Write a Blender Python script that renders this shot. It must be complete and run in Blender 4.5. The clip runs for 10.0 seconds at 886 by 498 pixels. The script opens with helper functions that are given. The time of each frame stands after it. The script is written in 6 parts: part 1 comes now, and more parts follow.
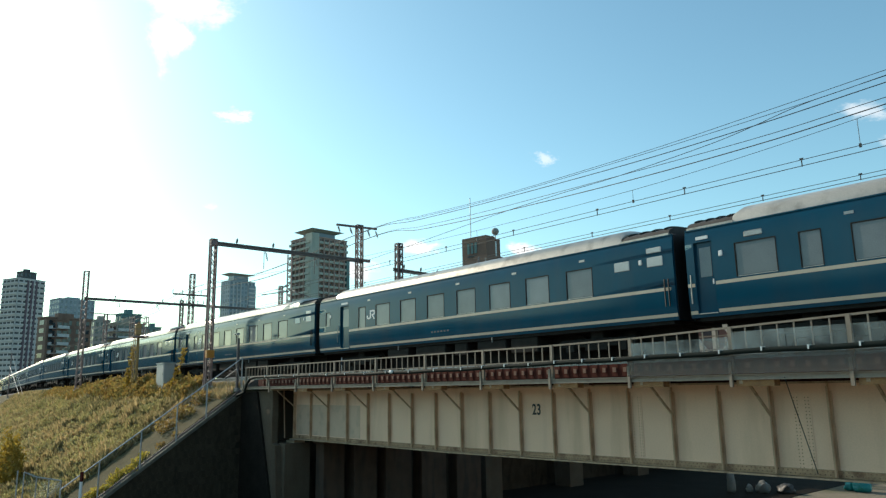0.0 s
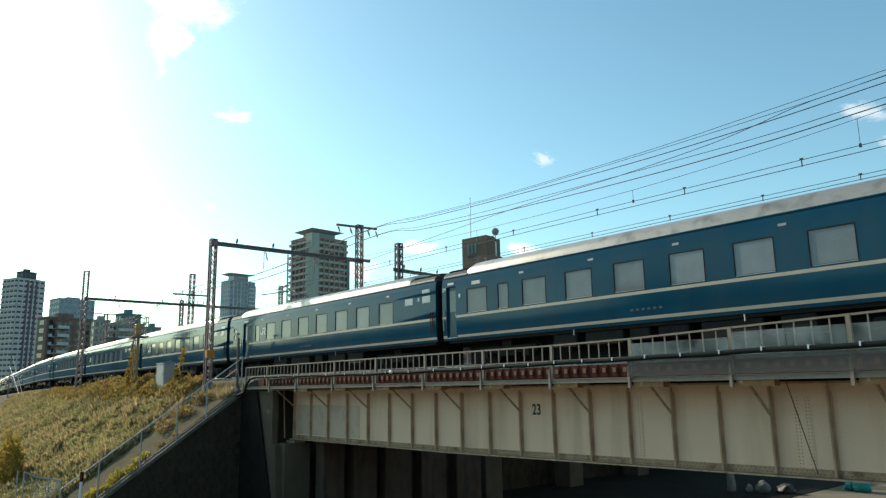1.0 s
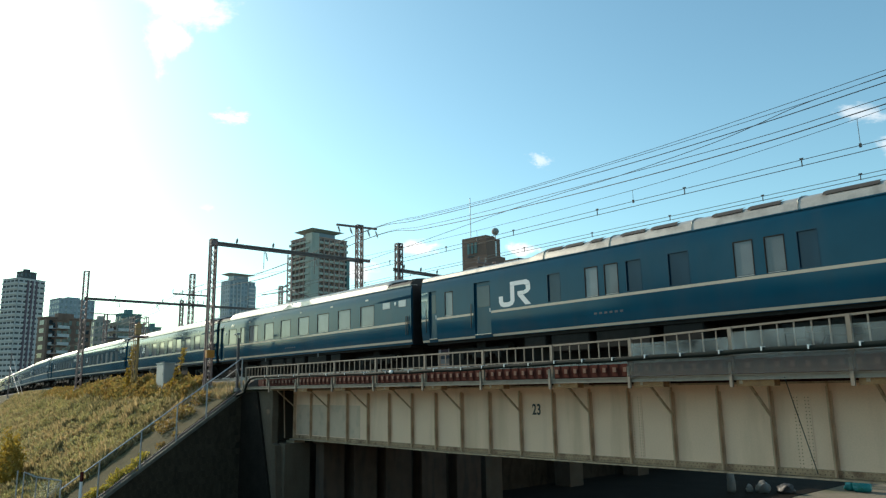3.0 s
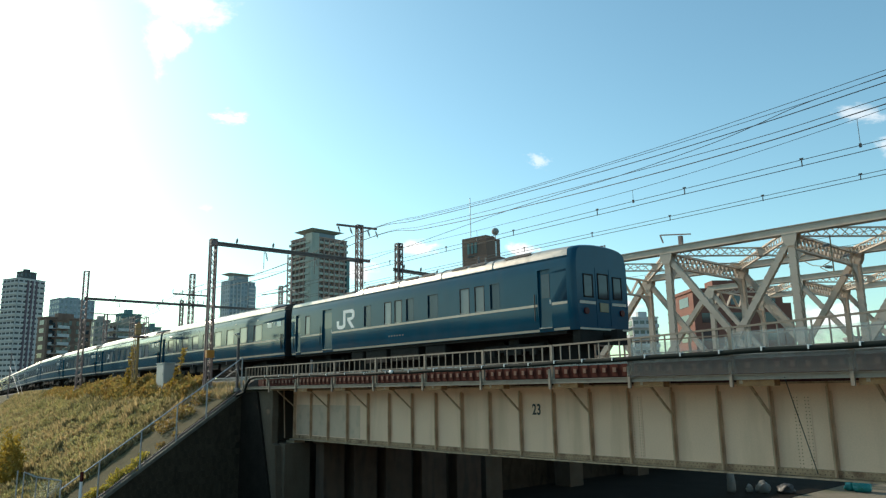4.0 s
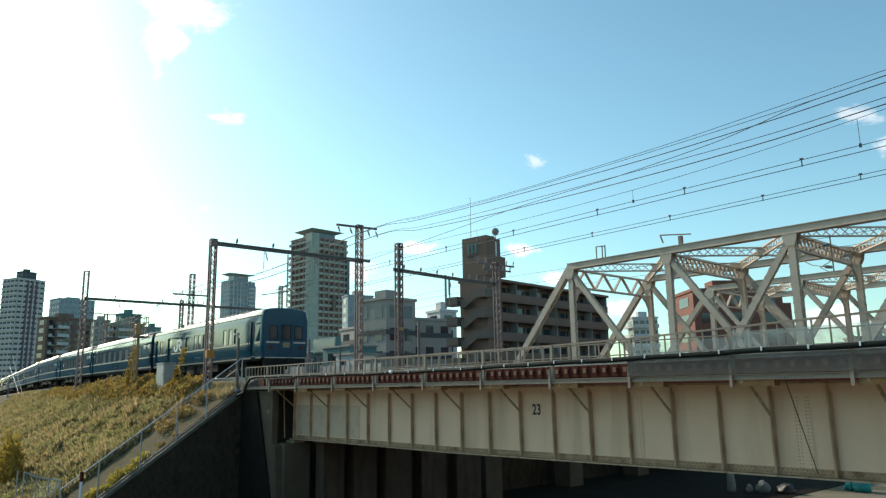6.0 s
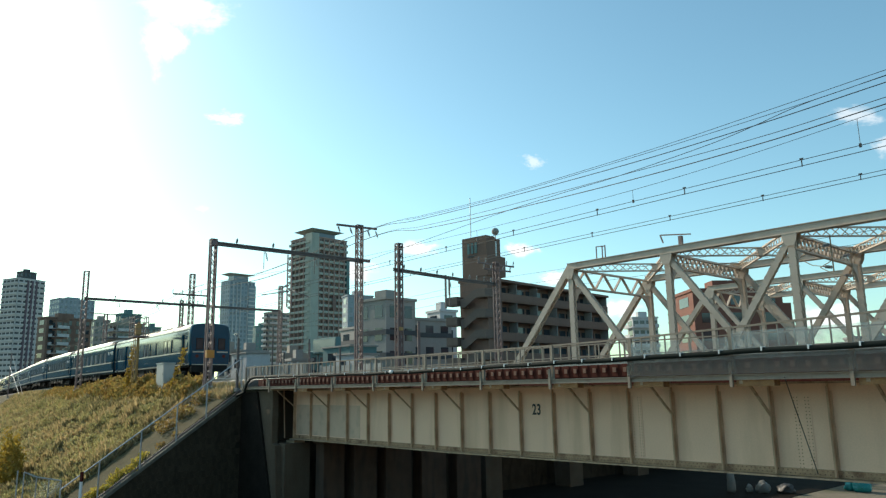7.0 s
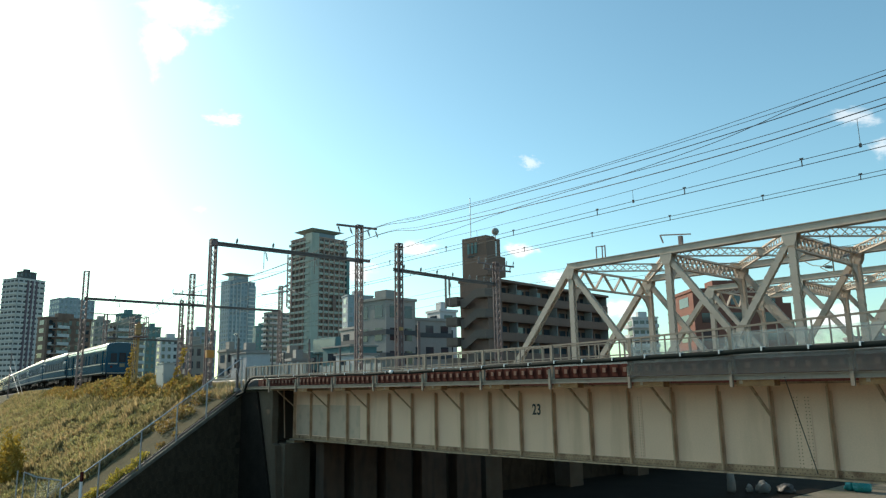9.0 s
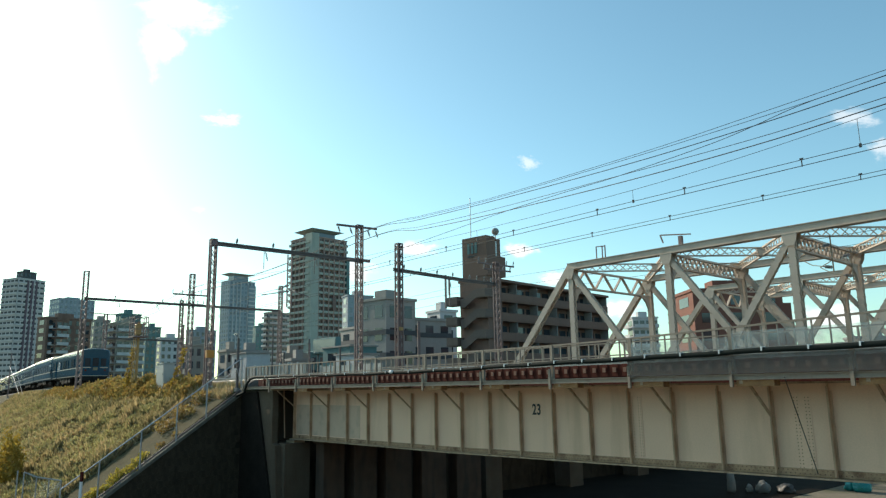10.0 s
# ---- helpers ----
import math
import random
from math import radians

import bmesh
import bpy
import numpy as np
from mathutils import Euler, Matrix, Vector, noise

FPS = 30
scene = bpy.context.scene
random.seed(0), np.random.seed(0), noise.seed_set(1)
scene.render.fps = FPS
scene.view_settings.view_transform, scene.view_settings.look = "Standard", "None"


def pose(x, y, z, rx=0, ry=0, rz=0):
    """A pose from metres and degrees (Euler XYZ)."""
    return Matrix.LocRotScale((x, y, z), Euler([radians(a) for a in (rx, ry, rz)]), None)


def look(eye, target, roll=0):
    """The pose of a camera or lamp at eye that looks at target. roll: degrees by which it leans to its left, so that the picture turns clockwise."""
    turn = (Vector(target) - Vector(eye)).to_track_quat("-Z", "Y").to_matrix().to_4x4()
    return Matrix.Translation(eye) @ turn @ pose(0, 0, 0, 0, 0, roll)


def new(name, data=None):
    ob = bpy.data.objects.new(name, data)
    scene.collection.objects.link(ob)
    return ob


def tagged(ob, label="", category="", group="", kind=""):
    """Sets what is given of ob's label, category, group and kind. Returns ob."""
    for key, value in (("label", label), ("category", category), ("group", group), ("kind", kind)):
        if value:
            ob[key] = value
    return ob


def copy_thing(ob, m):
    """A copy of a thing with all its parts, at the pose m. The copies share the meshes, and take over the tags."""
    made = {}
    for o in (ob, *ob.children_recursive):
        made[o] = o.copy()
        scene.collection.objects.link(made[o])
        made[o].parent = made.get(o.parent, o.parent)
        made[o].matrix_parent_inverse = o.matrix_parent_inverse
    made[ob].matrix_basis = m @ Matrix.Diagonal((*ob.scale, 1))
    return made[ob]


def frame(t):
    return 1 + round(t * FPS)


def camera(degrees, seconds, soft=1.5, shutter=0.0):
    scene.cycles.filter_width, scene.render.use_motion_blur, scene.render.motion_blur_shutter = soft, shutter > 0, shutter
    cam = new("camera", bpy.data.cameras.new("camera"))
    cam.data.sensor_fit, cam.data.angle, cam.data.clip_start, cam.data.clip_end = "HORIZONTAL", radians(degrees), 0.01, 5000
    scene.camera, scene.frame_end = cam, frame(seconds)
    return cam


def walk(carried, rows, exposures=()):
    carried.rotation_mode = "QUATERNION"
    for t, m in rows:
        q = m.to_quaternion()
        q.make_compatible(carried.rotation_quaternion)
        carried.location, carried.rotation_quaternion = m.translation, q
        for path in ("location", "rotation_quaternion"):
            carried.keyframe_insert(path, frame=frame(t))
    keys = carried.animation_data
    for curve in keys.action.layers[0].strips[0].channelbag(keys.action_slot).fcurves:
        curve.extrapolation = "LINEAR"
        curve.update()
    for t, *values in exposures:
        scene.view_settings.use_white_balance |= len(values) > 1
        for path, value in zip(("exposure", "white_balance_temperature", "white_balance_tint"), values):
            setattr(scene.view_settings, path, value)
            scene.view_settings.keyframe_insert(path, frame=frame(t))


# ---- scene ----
EYE = (0.0, 0.0, 7.0)
cam = camera(63.4, 10.0, soft=1.3)
VIEW = look(EYE, (-0.7553, 0.6276, 7.18896), -0.972)
walk(cam, [(0.0, VIEW), (10.0, VIEW)], exposures=[(0.0, 0.0), (10.0, 0.0)])

# ---- light ----
SUN_AZ, SUN_EL = radians(189), radians(26)          # azimuth counted from +X towards +Y
world = bpy.data.worlds.new("sky")
scene.world = world
world.use_nodes = True
wn = world.node_tree
sky = wn.nodes.new("ShaderNodeTexSky")
sky.sky_type, sky.sun_disc = "NISHITA", False
sky.sun_elevation, sky.sun_rotation = SUN_EL, radians(90) - SUN_AZ
sky.air_density, sky.dust_density, sky.ozone_density = 1.0, 0.9, 1.8
tint = wn.nodes.new("ShaderNodeMix")
tint.data_type, tint.blend_type = "RGBA", "MULTIPLY"
tint.inputs["Factor"].default_value = 1.0
tint.inputs["B"].default_value = (0.825, 1.095, 0.965, 1)
wn.links.new(sky.outputs[0], tint.inputs["A"])
wn.links.new(tint.outputs["Result"], wn.nodes["Background"].inputs[0])
wn.nodes["Background"].inputs[1].default_value = 0.195
sun = new("sun", bpy.data.lights.new("sun", "SUN"))
sun.data.energy, sun.data.angle, sun.data.color = 4.2, radians(0.5), (1.0, 0.87, 0.70)
SUN_DIR = Vector((math.cos(SUN_AZ) * math.cos(SUN_EL), math.sin(SUN_AZ) * math.cos(SUN_EL), math.sin(SUN_EL)))
sun.matrix_world = look((0, 0, 60), Vector((0, 0, 60)) - SUN_DIR)

# ---- materials ----
def mat(name, color, rough=0.6, metal=0.0, vary=0.25, scale=3.0, grain=40.0, bump=0.1, stain=None, stain_amount=0.0, streak=1.0, per_object=0.0, per_island=0.0, spec=0.5):
    """A painted or mineral surface: base colour, broad mottling, fine grain, optional stains (streak > 1 draws them out downwards)."""
    m = bpy.data.materials.new(name)
    m.use_nodes = True
    nt = m.node_tree
    N, L = nt.nodes, nt.links
    b = N["Principled BSDF"]
    b.inputs["Roughness"].default_value, b.inputs["Metallic"].default_value = rough, metal
    b.inputs["Specular IOR Level"].default_value = spec
    co = N.new("ShaderNodeTexCoord")
    n1, n2 = N.new("ShaderNodeTexNoise"), N.new("ShaderNodeTexNoise")
    n1.inputs["Scale"].default_value, n1.inputs["Detail"].default_value = scale, 6
    n2.inputs["Scale"].default_value, n2.inputs["Detail"].default_value = grain, 4
    for n in (n1, n2):
        L.new(co.outputs["Object"], n.inputs["Vector"])
    add = N.new("ShaderNodeMath"); add.operation = "ADD"
    L.new(n1.outputs[0], add.inputs[0]); L.new(n2.outputs[0], add.inputs[1])
    mr = N.new("ShaderNodeMapRange")
    mr.inputs["From Min"].default_value, mr.inputs["From Max"].default_value = 0.6, 1.4
    mr.inputs["To Min"].default_value, mr.inputs["To Max"].default_value = 1 - vary, 1 + vary
    L.new(add.outputs[0], mr.inputs["Value"])
    out = mr.outputs[0]
    for amount, source in ((per_object, ("ShaderNodeObjectInfo", "Random")), (per_island, ("ShaderNodeNewGeometry", "Random Per Island"))):
        if amount:
            s = N.new(source[0])
            r = N.new("ShaderNodeMapRange")
            r.inputs["To Min"].default_value, r.inputs["To Max"].default_value = 1 - amount, 1 + amount
            L.new(s.outputs[source[1]], r.inputs["Value"])
            mu = N.new("ShaderNodeMath"); mu.operation = "MULTIPLY"
            L.new(out, mu.inputs[0]); L.new(r.outputs[0], mu.inputs[1])
            out = mu.outputs[0]
    vm = N.new("ShaderNodeVectorMath"); vm.operation = "SCALE"
    vm.inputs[0].default_value = color[:3]
    L.new(out, vm.inputs["Scale"])
    col = vm.outputs[0]
    if stain:
        mp = N.new("ShaderNodeMapping")
        mp.inputs["Scale"].default_value = (1, 1, 1 / streak)
        L.new(co.outputs["Object"], mp.inputs["Vector"])
        n3 = N.new("ShaderNodeTexNoise")
        n3.inputs["Scale"].default_value, n3.inputs["Detail"].default_value = scale * 1.7, 8
        L.new(mp.outputs[0], n3.inputs["Vector"])
        rp = N.new("ShaderNodeMapRange")
        rp.inputs["From Min"].default_value, rp.inputs["From Max"].default_value = 0.5, 0.72
        rp.inputs["To Max"].default_value = stain_amount
        L.new(n3.outputs[0], rp.inputs["Value"])
        mx = N.new("ShaderNodeMix"); mx.data_type = "RGBA"
        L.new(rp.outputs[0], mx.inputs["Factor"])
        L.new(col, mx.inputs["A"])
        mx.inputs["B"].default_value = (*stain[:3], 1)
        col = mx.outputs["Result"]
    L.new(col, b.inputs["Base Color"])
    if bump:
        bp = N.new("ShaderNodeBump")
        bp.inputs["Strength"].default_value, bp.inputs["Distance"].default_value = bump, 0.02
        L.new(n2.outputs[0], bp.inputs["Height"])
        L.new(bp.outputs[0], b.inputs["Normal"])
    return m


def clear(name, color, alpha, rough=0.05, low=0.6, high=1.4, scale=1.3):
    """Thin sheet that lets part of the light through."""
    m = bpy.data.materials.new(name)
    m.use_nodes = True
    N, L = m.node_tree.nodes, m.node_tree.links
    b = N["Principled BSDF"]
    b.inputs["Base Color"].default_value = (*color, 1)
    b.inputs["Roughness"].default_value = rough
    co, n1 = N.new("ShaderNodeTexCoord"), N.new("ShaderNodeTexNoise")
    n1.inputs["Scale"].default_value, n1.inputs["Detail"].default_value = scale, 6
    L.new(co.outputs["Object"], n1.inputs["Vector"])
    r = N.new("ShaderNodeMapRange")
    r.inputs["From Min"].default_value, r.inputs["From Max"].default_value = 0.3, 0.7
    r.inputs["To Min"].default_value, r.inputs["To Max"].default_value = alpha * low, min(1, alpha * high)
    L.new(n1.outputs[0], r.inputs["Value"])
    L.new(r.outputs[0], b.inputs["Alpha"])
    return m


RUST = (0.16, 0.065, 0.025)
M_blue = mat("train_blue", (0.002, 0.056, 0.097), 0.14, spec=0.3, vary=0.14, scale=0.5, grain=1.2, bump=0.02, stain=(0.03, 0.06, 0.085), stain_amount=0.5, streak=4)
M_bluedark = mat("panel_dark_blue", (0.0025, 0.028, 0.055), 0.2, vary=0.15, scale=0.8, bump=0.01)
M_cream = mat("stripe_cream", (0.50, 0.43, 0.33), 0.4, vary=0.08, bump=0)
M_roof = mat("train_roof", (0.50, 0.44, 0.37), 0.36, 0.4, spec=0.8, vary=0.2, scale=1.2, stain=(0.14, 0.11, 0.08), stain_amount=0.6, bump=0.05)
M_under = mat("underframe_black", (0.026, 0.024, 0.021), 0.8, spec=0.1, vary=0.4)
M_rubber = mat("bellows_rubber", (0.012, 0.012, 0.013), 0.6, vary=0.3)
M_steel = mat("worn_steel", (0.35, 0.34, 0.32), 0.4, 0.8, vary=0.25)
M_girder = mat("girder_paint", (0.79, 0.535, 0.355), 0.55, vary=0.09, scale=0.8, grain=25, bump=0.03, stain=(0.38, 0.24, 0.13), stain_amount=0.45, streak=9)
M_patch = mat("grey_repaint", (0.57, 0.41, 0.285), 0.6, vary=0.1, scale=1.2, stain=(0.30, 0.24, 0.18), stain_amount=0.5)
M_rustpad = mat("rusted_pad", (0.32, 0.16, 0.06), 0.8, vary=0.35, scale=3, bump=0.3, stain=(0.15, 0.06, 0.025), stain_amount=0.8)
M_rivet = mat("rusty_rivet", (0.26, 0.15, 0.085), 0.8, vary=0.5, scale=1.5)
M_rust_edge = mat("rusted_lower_edge", (0.42, 0.265, 0.15), 0.75, vary=0.3, scale=2.2, grain=30, bump=0.3, stain=(0.13, 0.055, 0.025), stain_amount=0.85)
M_stiff = mat("stiffener_paint", (0.54, 0.36, 0.225), 0.6, vary=0.2, scale=2.0, bump=0.05, stain=RUST, stain_amount=0.6, streak=5)
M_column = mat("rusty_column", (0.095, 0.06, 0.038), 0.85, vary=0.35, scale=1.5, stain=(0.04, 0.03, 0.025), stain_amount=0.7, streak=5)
M_girder_edge = mat("girder_edge_paint", (0.44, 0.31, 0.195), 0.6, vary=0.2, scale=2.5, bump=0.1, stain=RUST, stain_amount=0.8, streak=4)
M_truss = mat("truss_paint", (0.585, 0.465, 0.36), 0.5, vary=0.1, scale=0.9, bump=0.03, stain=(0.35, 0.25, 0.16), stain_amount=0.35, streak=4)
M_truss_old = mat("lattice_paint", (0.34, 0.27, 0.18), 0.6, vary=0.2, scale=2, stain=RUST, stain_amount=0.6)
M_red = mat("red_lead_steel", (0.10, 0.027, 0.018), 0.75, spec=0.1, vary=0.3, scale=4, stain=(0.07, 0.02, 0.015), stain_amount=0.6)
M_block = mat("sleeper_end", (0.27, 0.165, 0.12), 0.8, spec=0.1, vary=0.25, scale=5)
M_rail_paint = mat("fence_paint", (0.27, 0.215, 0.16), 0.55, vary=0.15, scale=4, stain=RUST, stain_amount=0.35)
M_pipe = mat("cable_pipe_black", (0.012, 0.017, 0.015), 0.7, spec=0.1, vary=0.25)
M_clip = mat("bright_steel_clip", (0.85, 0.85, 0.83), 0.3, 0.3, vary=0.1, bump=0)
M_galv = mat("galvanised_steel", (0.42, 0.44, 0.45), 0.4, 0.6, vary=0.2, scale=6)
M_mast = mat("mast_rusty_paint", (0.21, 0.145, 0.135), 0.65, vary=0.25, scale=2, stain=RUST, stain_amount=0.35, streak=3)
M_beam = mat("beam_green_grey", (0.12, 0.095, 0.085), 0.6, vary=0.25, scale=2)
M_wire = mat("copper_wire_dark", (0.05, 0.05, 0.05), 0.5, 0.3, vary=0.2, bump=0)
M_insul = mat("porcelain_insulator", (0.35, 0.34, 0.32), 0.25, vary=0.1, bump=0)
M_concrete = mat("concrete", (0.34, 0.33, 0.30), 0.85, vary=0.22, scale=1.0, grain=30, bump=0.25, stain=(0.16, 0.15, 0.13), stain_amount=0.6, streak=3)
# dark stone, base colour lowered further to carry the shade on these walls
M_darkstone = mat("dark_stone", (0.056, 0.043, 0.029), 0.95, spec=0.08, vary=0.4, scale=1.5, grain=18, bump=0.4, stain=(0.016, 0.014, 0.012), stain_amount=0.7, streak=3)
# darker copy of the wing stone, with the return face's shade put in
M_shadestone = mat("shade_black_stone", (0.022, 0.018, 0.014), 0.95, spec=0.08, vary=0.4, scale=1.5, grain=18, bump=0.4)
M_coping = mat("weathered_coping", (0.15, 0.14, 0.115), 0.9, spec=0.08, vary=0.25, scale=1.5, grain=20, bump=0.3, stain=(0.07, 0.07, 0.05), stain_amount=0.6)
M_paving = mat("dirty_paving", (0.052, 0.045, 0.036), 0.9, spec=0.08, vary=0.3, scale=1.0, grain=25, bump=0.3, stain=(0.075, 0.065, 0.05), stain_amount=0.6)
M_seat = mat("dark_brown_concrete", (0.13, 0.10, 0.07), 0.9, spec=0.08, vary=0.3, scale=0.8, grain=20, bump=0.3, stain=(0.10, 0.05, 0.03), stain_amount=0.35, streak=6)
# earth colour darkened to stand for the shade under the bridges
M_shade_earth = mat("shade_dark_earth", (0.018, 0.015, 0.011), 0.9, spec=0.08, vary=0.4, scale=0.5, grain=8, bump=0.5)
M_soil = mat("bank_soil", (0.095, 0.08, 0.04), 0.95, spec=0.08, vary=0.35, scale=0.7, grain=12, bump=0.5)
M_ground = mat("riverbank_ground", (0.24, 0.21, 0.16), 0.95, spec=0.08, vary=0.3, scale=0.15, grain=4, bump=0.4, stain=(0.10, 0.11, 0.05), stain_amount=0.7)
M_ballast = mat("ballast", (0.19, 0.165, 0.14), 0.95, spec=0.08, vary=0.4, scale=4, grain=30, bump=0.8)


def leaf_mat(name, colors, through_light=0.45):
    """Foliage: hue by island, light shining through the blades."""
    m = bpy.data.materials.new(name)
    m.use_nodes = True
    N, L = m.node_tree.nodes, m.node_tree.links
    b, out = N["Principled BSDF"], N["Material Output"]
    g = N.new("ShaderNodeNewGeometry")
    co, n1 = N.new("ShaderNodeTexCoord"), N.new("ShaderNodeTexNoise")
    n1.inputs["Scale"].default_value, n1.inputs["Detail"].default_value = 0.35, 5
    L.new(co.outputs["Object"], n1.inputs["Vector"])
    mi = N.new("ShaderNodeMath"); mi.operation = "MULTIPLY_ADD"
    mi.inputs[1].default_value = 0.45
    L.new(g.outputs["Random Per Island"], mi.inputs[0])
    ad = N.new("ShaderNodeMapRange")
    ad.inputs["From Min"].default_value, ad.inputs["From Max"].default_value = 0.3, 0.7
    ad.inputs["To Max"].default_value = 0.55
    L.new(n1.outputs[0], ad.inputs["Value"])
    L.new(ad.outputs[0], mi.inputs[2])
    r = N.new("ShaderNodeValToRGB")
    for i, c in enumerate(colors):
        e = r.color_ramp.elements[i] if i < 2 else r.color_ramp.elements.new(1.0)
        e.color = (*c, 1)
    for i, e in enumerate(r.color_ramp.elements):
        e.position = i / (len(colors) - 1)
    for i, c in enumerate(colors):
        r.color_ramp.elements[i].color = (*c, 1)
    L.new(mi.outputs[0], r.inputs[0])
    b.inputs["Roughness"].default_value = 0.6
    L.new(r.outputs[0], b.inputs["Base Color"])
    t, mx = N.new("ShaderNodeBsdfTranslucent"), N.new("ShaderNodeMixShader")
    L.new(r.outputs[0], t.inputs[0])
    mx.inputs[0].default_value = through_light
    L.new(b.outputs[0], mx.inputs[1]); L.new(t.outputs[0], mx.inputs[2])
    L.new(mx.outputs[0], out.inputs[0])
    return m


def cloud_mat(name, most):
    """Soft-edged white vapour, denser towards the middle of its patch."""
    m = bpy.data.materials.new(name)
    m.use_nodes = True
    N, L = m.node_tree.nodes, m.node_tree.links
    N.remove(N["Principled BSDF"])
    co, oi = N.new("ShaderNodeTexCoord"), N.new("ShaderNodeObjectInfo")
    n = N.new("ShaderNodeTexNoise"); n.noise_dimensions = "4D"
    n.inputs["Scale"].default_value, n.inputs["Detail"].default_value, n.inputs["Roughness"].default_value = 2.3, 9, 0.62
    mp = N.new("ShaderNodeMapping")
    mp.inputs["Location"].default_value = (-1, -1, 0)
    mp.inputs["Scale"].default_value = (2, 2, 0)
    L.new(co.outputs["Generated"], mp.inputs["Vector"])
    mw = N.new("ShaderNodeMath"); mw.operation = "MULTIPLY"; mw.inputs[1].default_value = 37
    L.new(oi.outputs["Random"], mw.inputs[0])
    L.new(mp.outputs[0], n.inputs["Vector"]); L.new(mw.outputs[0], n.inputs["W"])
    ln = N.new("ShaderNodeVectorMath"); ln.operation = "LENGTH"
    L.new(mp.outputs[0], ln.inputs[0])
    a = N.new("ShaderNodeMapRange")
    a.inputs["From Min"].default_value, a.inputs["From Max"].default_value = 0.05, 1.0
    a.inputs["To Min"].default_value, a.inputs["To Max"].default_value = 0.22, -0.42
    L.new(ln.outputs["Value"], a.inputs["Value"])
    s = N.new("ShaderNodeMath"); s.operation = "ADD"
    L.new(n.outputs[0], s.inputs[0]); L.new(a.outputs[0], s.inputs[1])
    f = N.new("ShaderNodeMapRange"); f.interpolation_type = "SMOOTHSTEP"
    f.inputs["From Min"].default_value, f.inputs["From Max"].default_value = 0.42, 0.70
    f.inputs["To Max"].default_value = most
    L.new(s.outputs[0], f.inputs["Value"])
    e, t, mx = N.new("ShaderNodeEmission"), N.new("ShaderNodeBsdfTransparent"), N.new("ShaderNodeMixShader")
    e.inputs[0].default_value, e.inputs[1].default_value = (1.0, 0.99, 0.98, 1), 1.25
    L.new(f.outputs[0], mx.inputs[0]); L.new(t.outputs[0], mx.inputs[1]); L.new(e.outputs[0], mx.inputs[2])
    L.new(mx.outputs[0], N["Material Output"].inputs[0])
    return m


M_pane = mat("curtained_glass", (0.17, 0.185, 0.19), 0.06, vary=0.2, scale=1.5, bump=0, per_object=0.3)
M_frost = mat("frosted_glass", (0.5, 0.52, 0.5), 0.2, vary=0.1, bump=0)
M_darkglass = mat("dark_glass", (0.03, 0.04, 0.05), 0.05, vary=0.2, bump=0, per_object=0.4)
M_white = mat("white_enamel", (0.75, 0.75, 0.73), 0.35, vary=0.05, bump=0)
M_roofdark = mat("roof_end_canvas", (0.05, 0.042, 0.036), 0.75, vary=0.35, scale=3)
M_dulltext = mat("faded_lettering", (0.03, 0.055, 0.075), 0.5, vary=0.4, scale=9, bump=0)
M_redlamp = mat("red_lens", (0.07, 0.006, 0.006), 0.15, vary=0.05, bump=0)
M_sign = mat("cream_sign", (0.24, 0.20, 0.11), 0.4, vary=0.1, bump=0)
M_sheet = clear("weathered_plastic_sheet", (0.44, 0.50, 0.48), 0.17, 0.12, 0.05, 2.5, 1.5)
M_cover = mat("grey_cover_sheet", (0.07, 0.068, 0.063), 0.5, vary=0.2, scale=1.5, stain=(0.12, 0.11, 0.1), stain_amount=0.6, streak=3)
M_film = clear("grey_film", (0.13, 0.115, 0.10), 0.52, 0.3, 0.8, 1.2)
M_weed = leaf_mat("pale_weeds", [(0.14, 0.14, 0.05), (0.33, 0.31, 0.12), (0.47, 0.40, 0.17), (0.27, 0.24, 0.09)], 0.45)
M_yellow = mat("weathered_yellow_paint", (0.42, 0.25, 0.09), 0.6, vary=0.3, scale=3)
M_orange = mat("orange_box_paint", (0.55, 0.22, 0.03), 0.5, vary=0.15)
M_cabinet = mat("pale_cabinet_paint", (0.43, 0.42, 0.385), 0.5, vary=0.1)
M_black = mat("black_paint", (0.015, 0.015, 0.015), 0.5, vary=0.1, bump=0)
M_grass = leaf_mat("autumn_grass", [(0.085, 0.085, 0.034), (0.27, 0.235, 0.105), (0.50, 0.385, 0.185), (0.55, 0.375, 0.195)], 0.45)
M_fresh = leaf_mat("yellow_green_weeds", [(0.22, 0.20, 0.03), (0.42, 0.36, 0.05), (0.50, 0.38, 0.07), (0.26, 0.23, 0.05)], 0.5)
M_kudzu = leaf_mat("autumn_leaves", [(0.15, 0.145, 0.042), (0.30, 0.235, 0.07), (0.35, 0.215, 0.06), (0.25, 0.24, 0.075)], 0.5)
M_vine = leaf_mat("yellow_vine_leaves", [(0.20, 0.17, 0.03), (0.32, 0.22, 0.04), (0.38, 0.26, 0.04), (0.13, 0.13, 0.03)], 0.45)
M_tarp = mat("teal_tarpaulin", (0.02, 0.30, 0.30), 0.45, vary=0.2, scale=2)
M_bag = mat("pale_plastic_bag", (0.24, 0.23, 0.20), 0.4, vary=0.2, scale=2)
M_cloud, M_cloud_thin = cloud_mat("cloud_vapour", 0.95), cloud_mat("thin_cloud_vapour", 0.5)


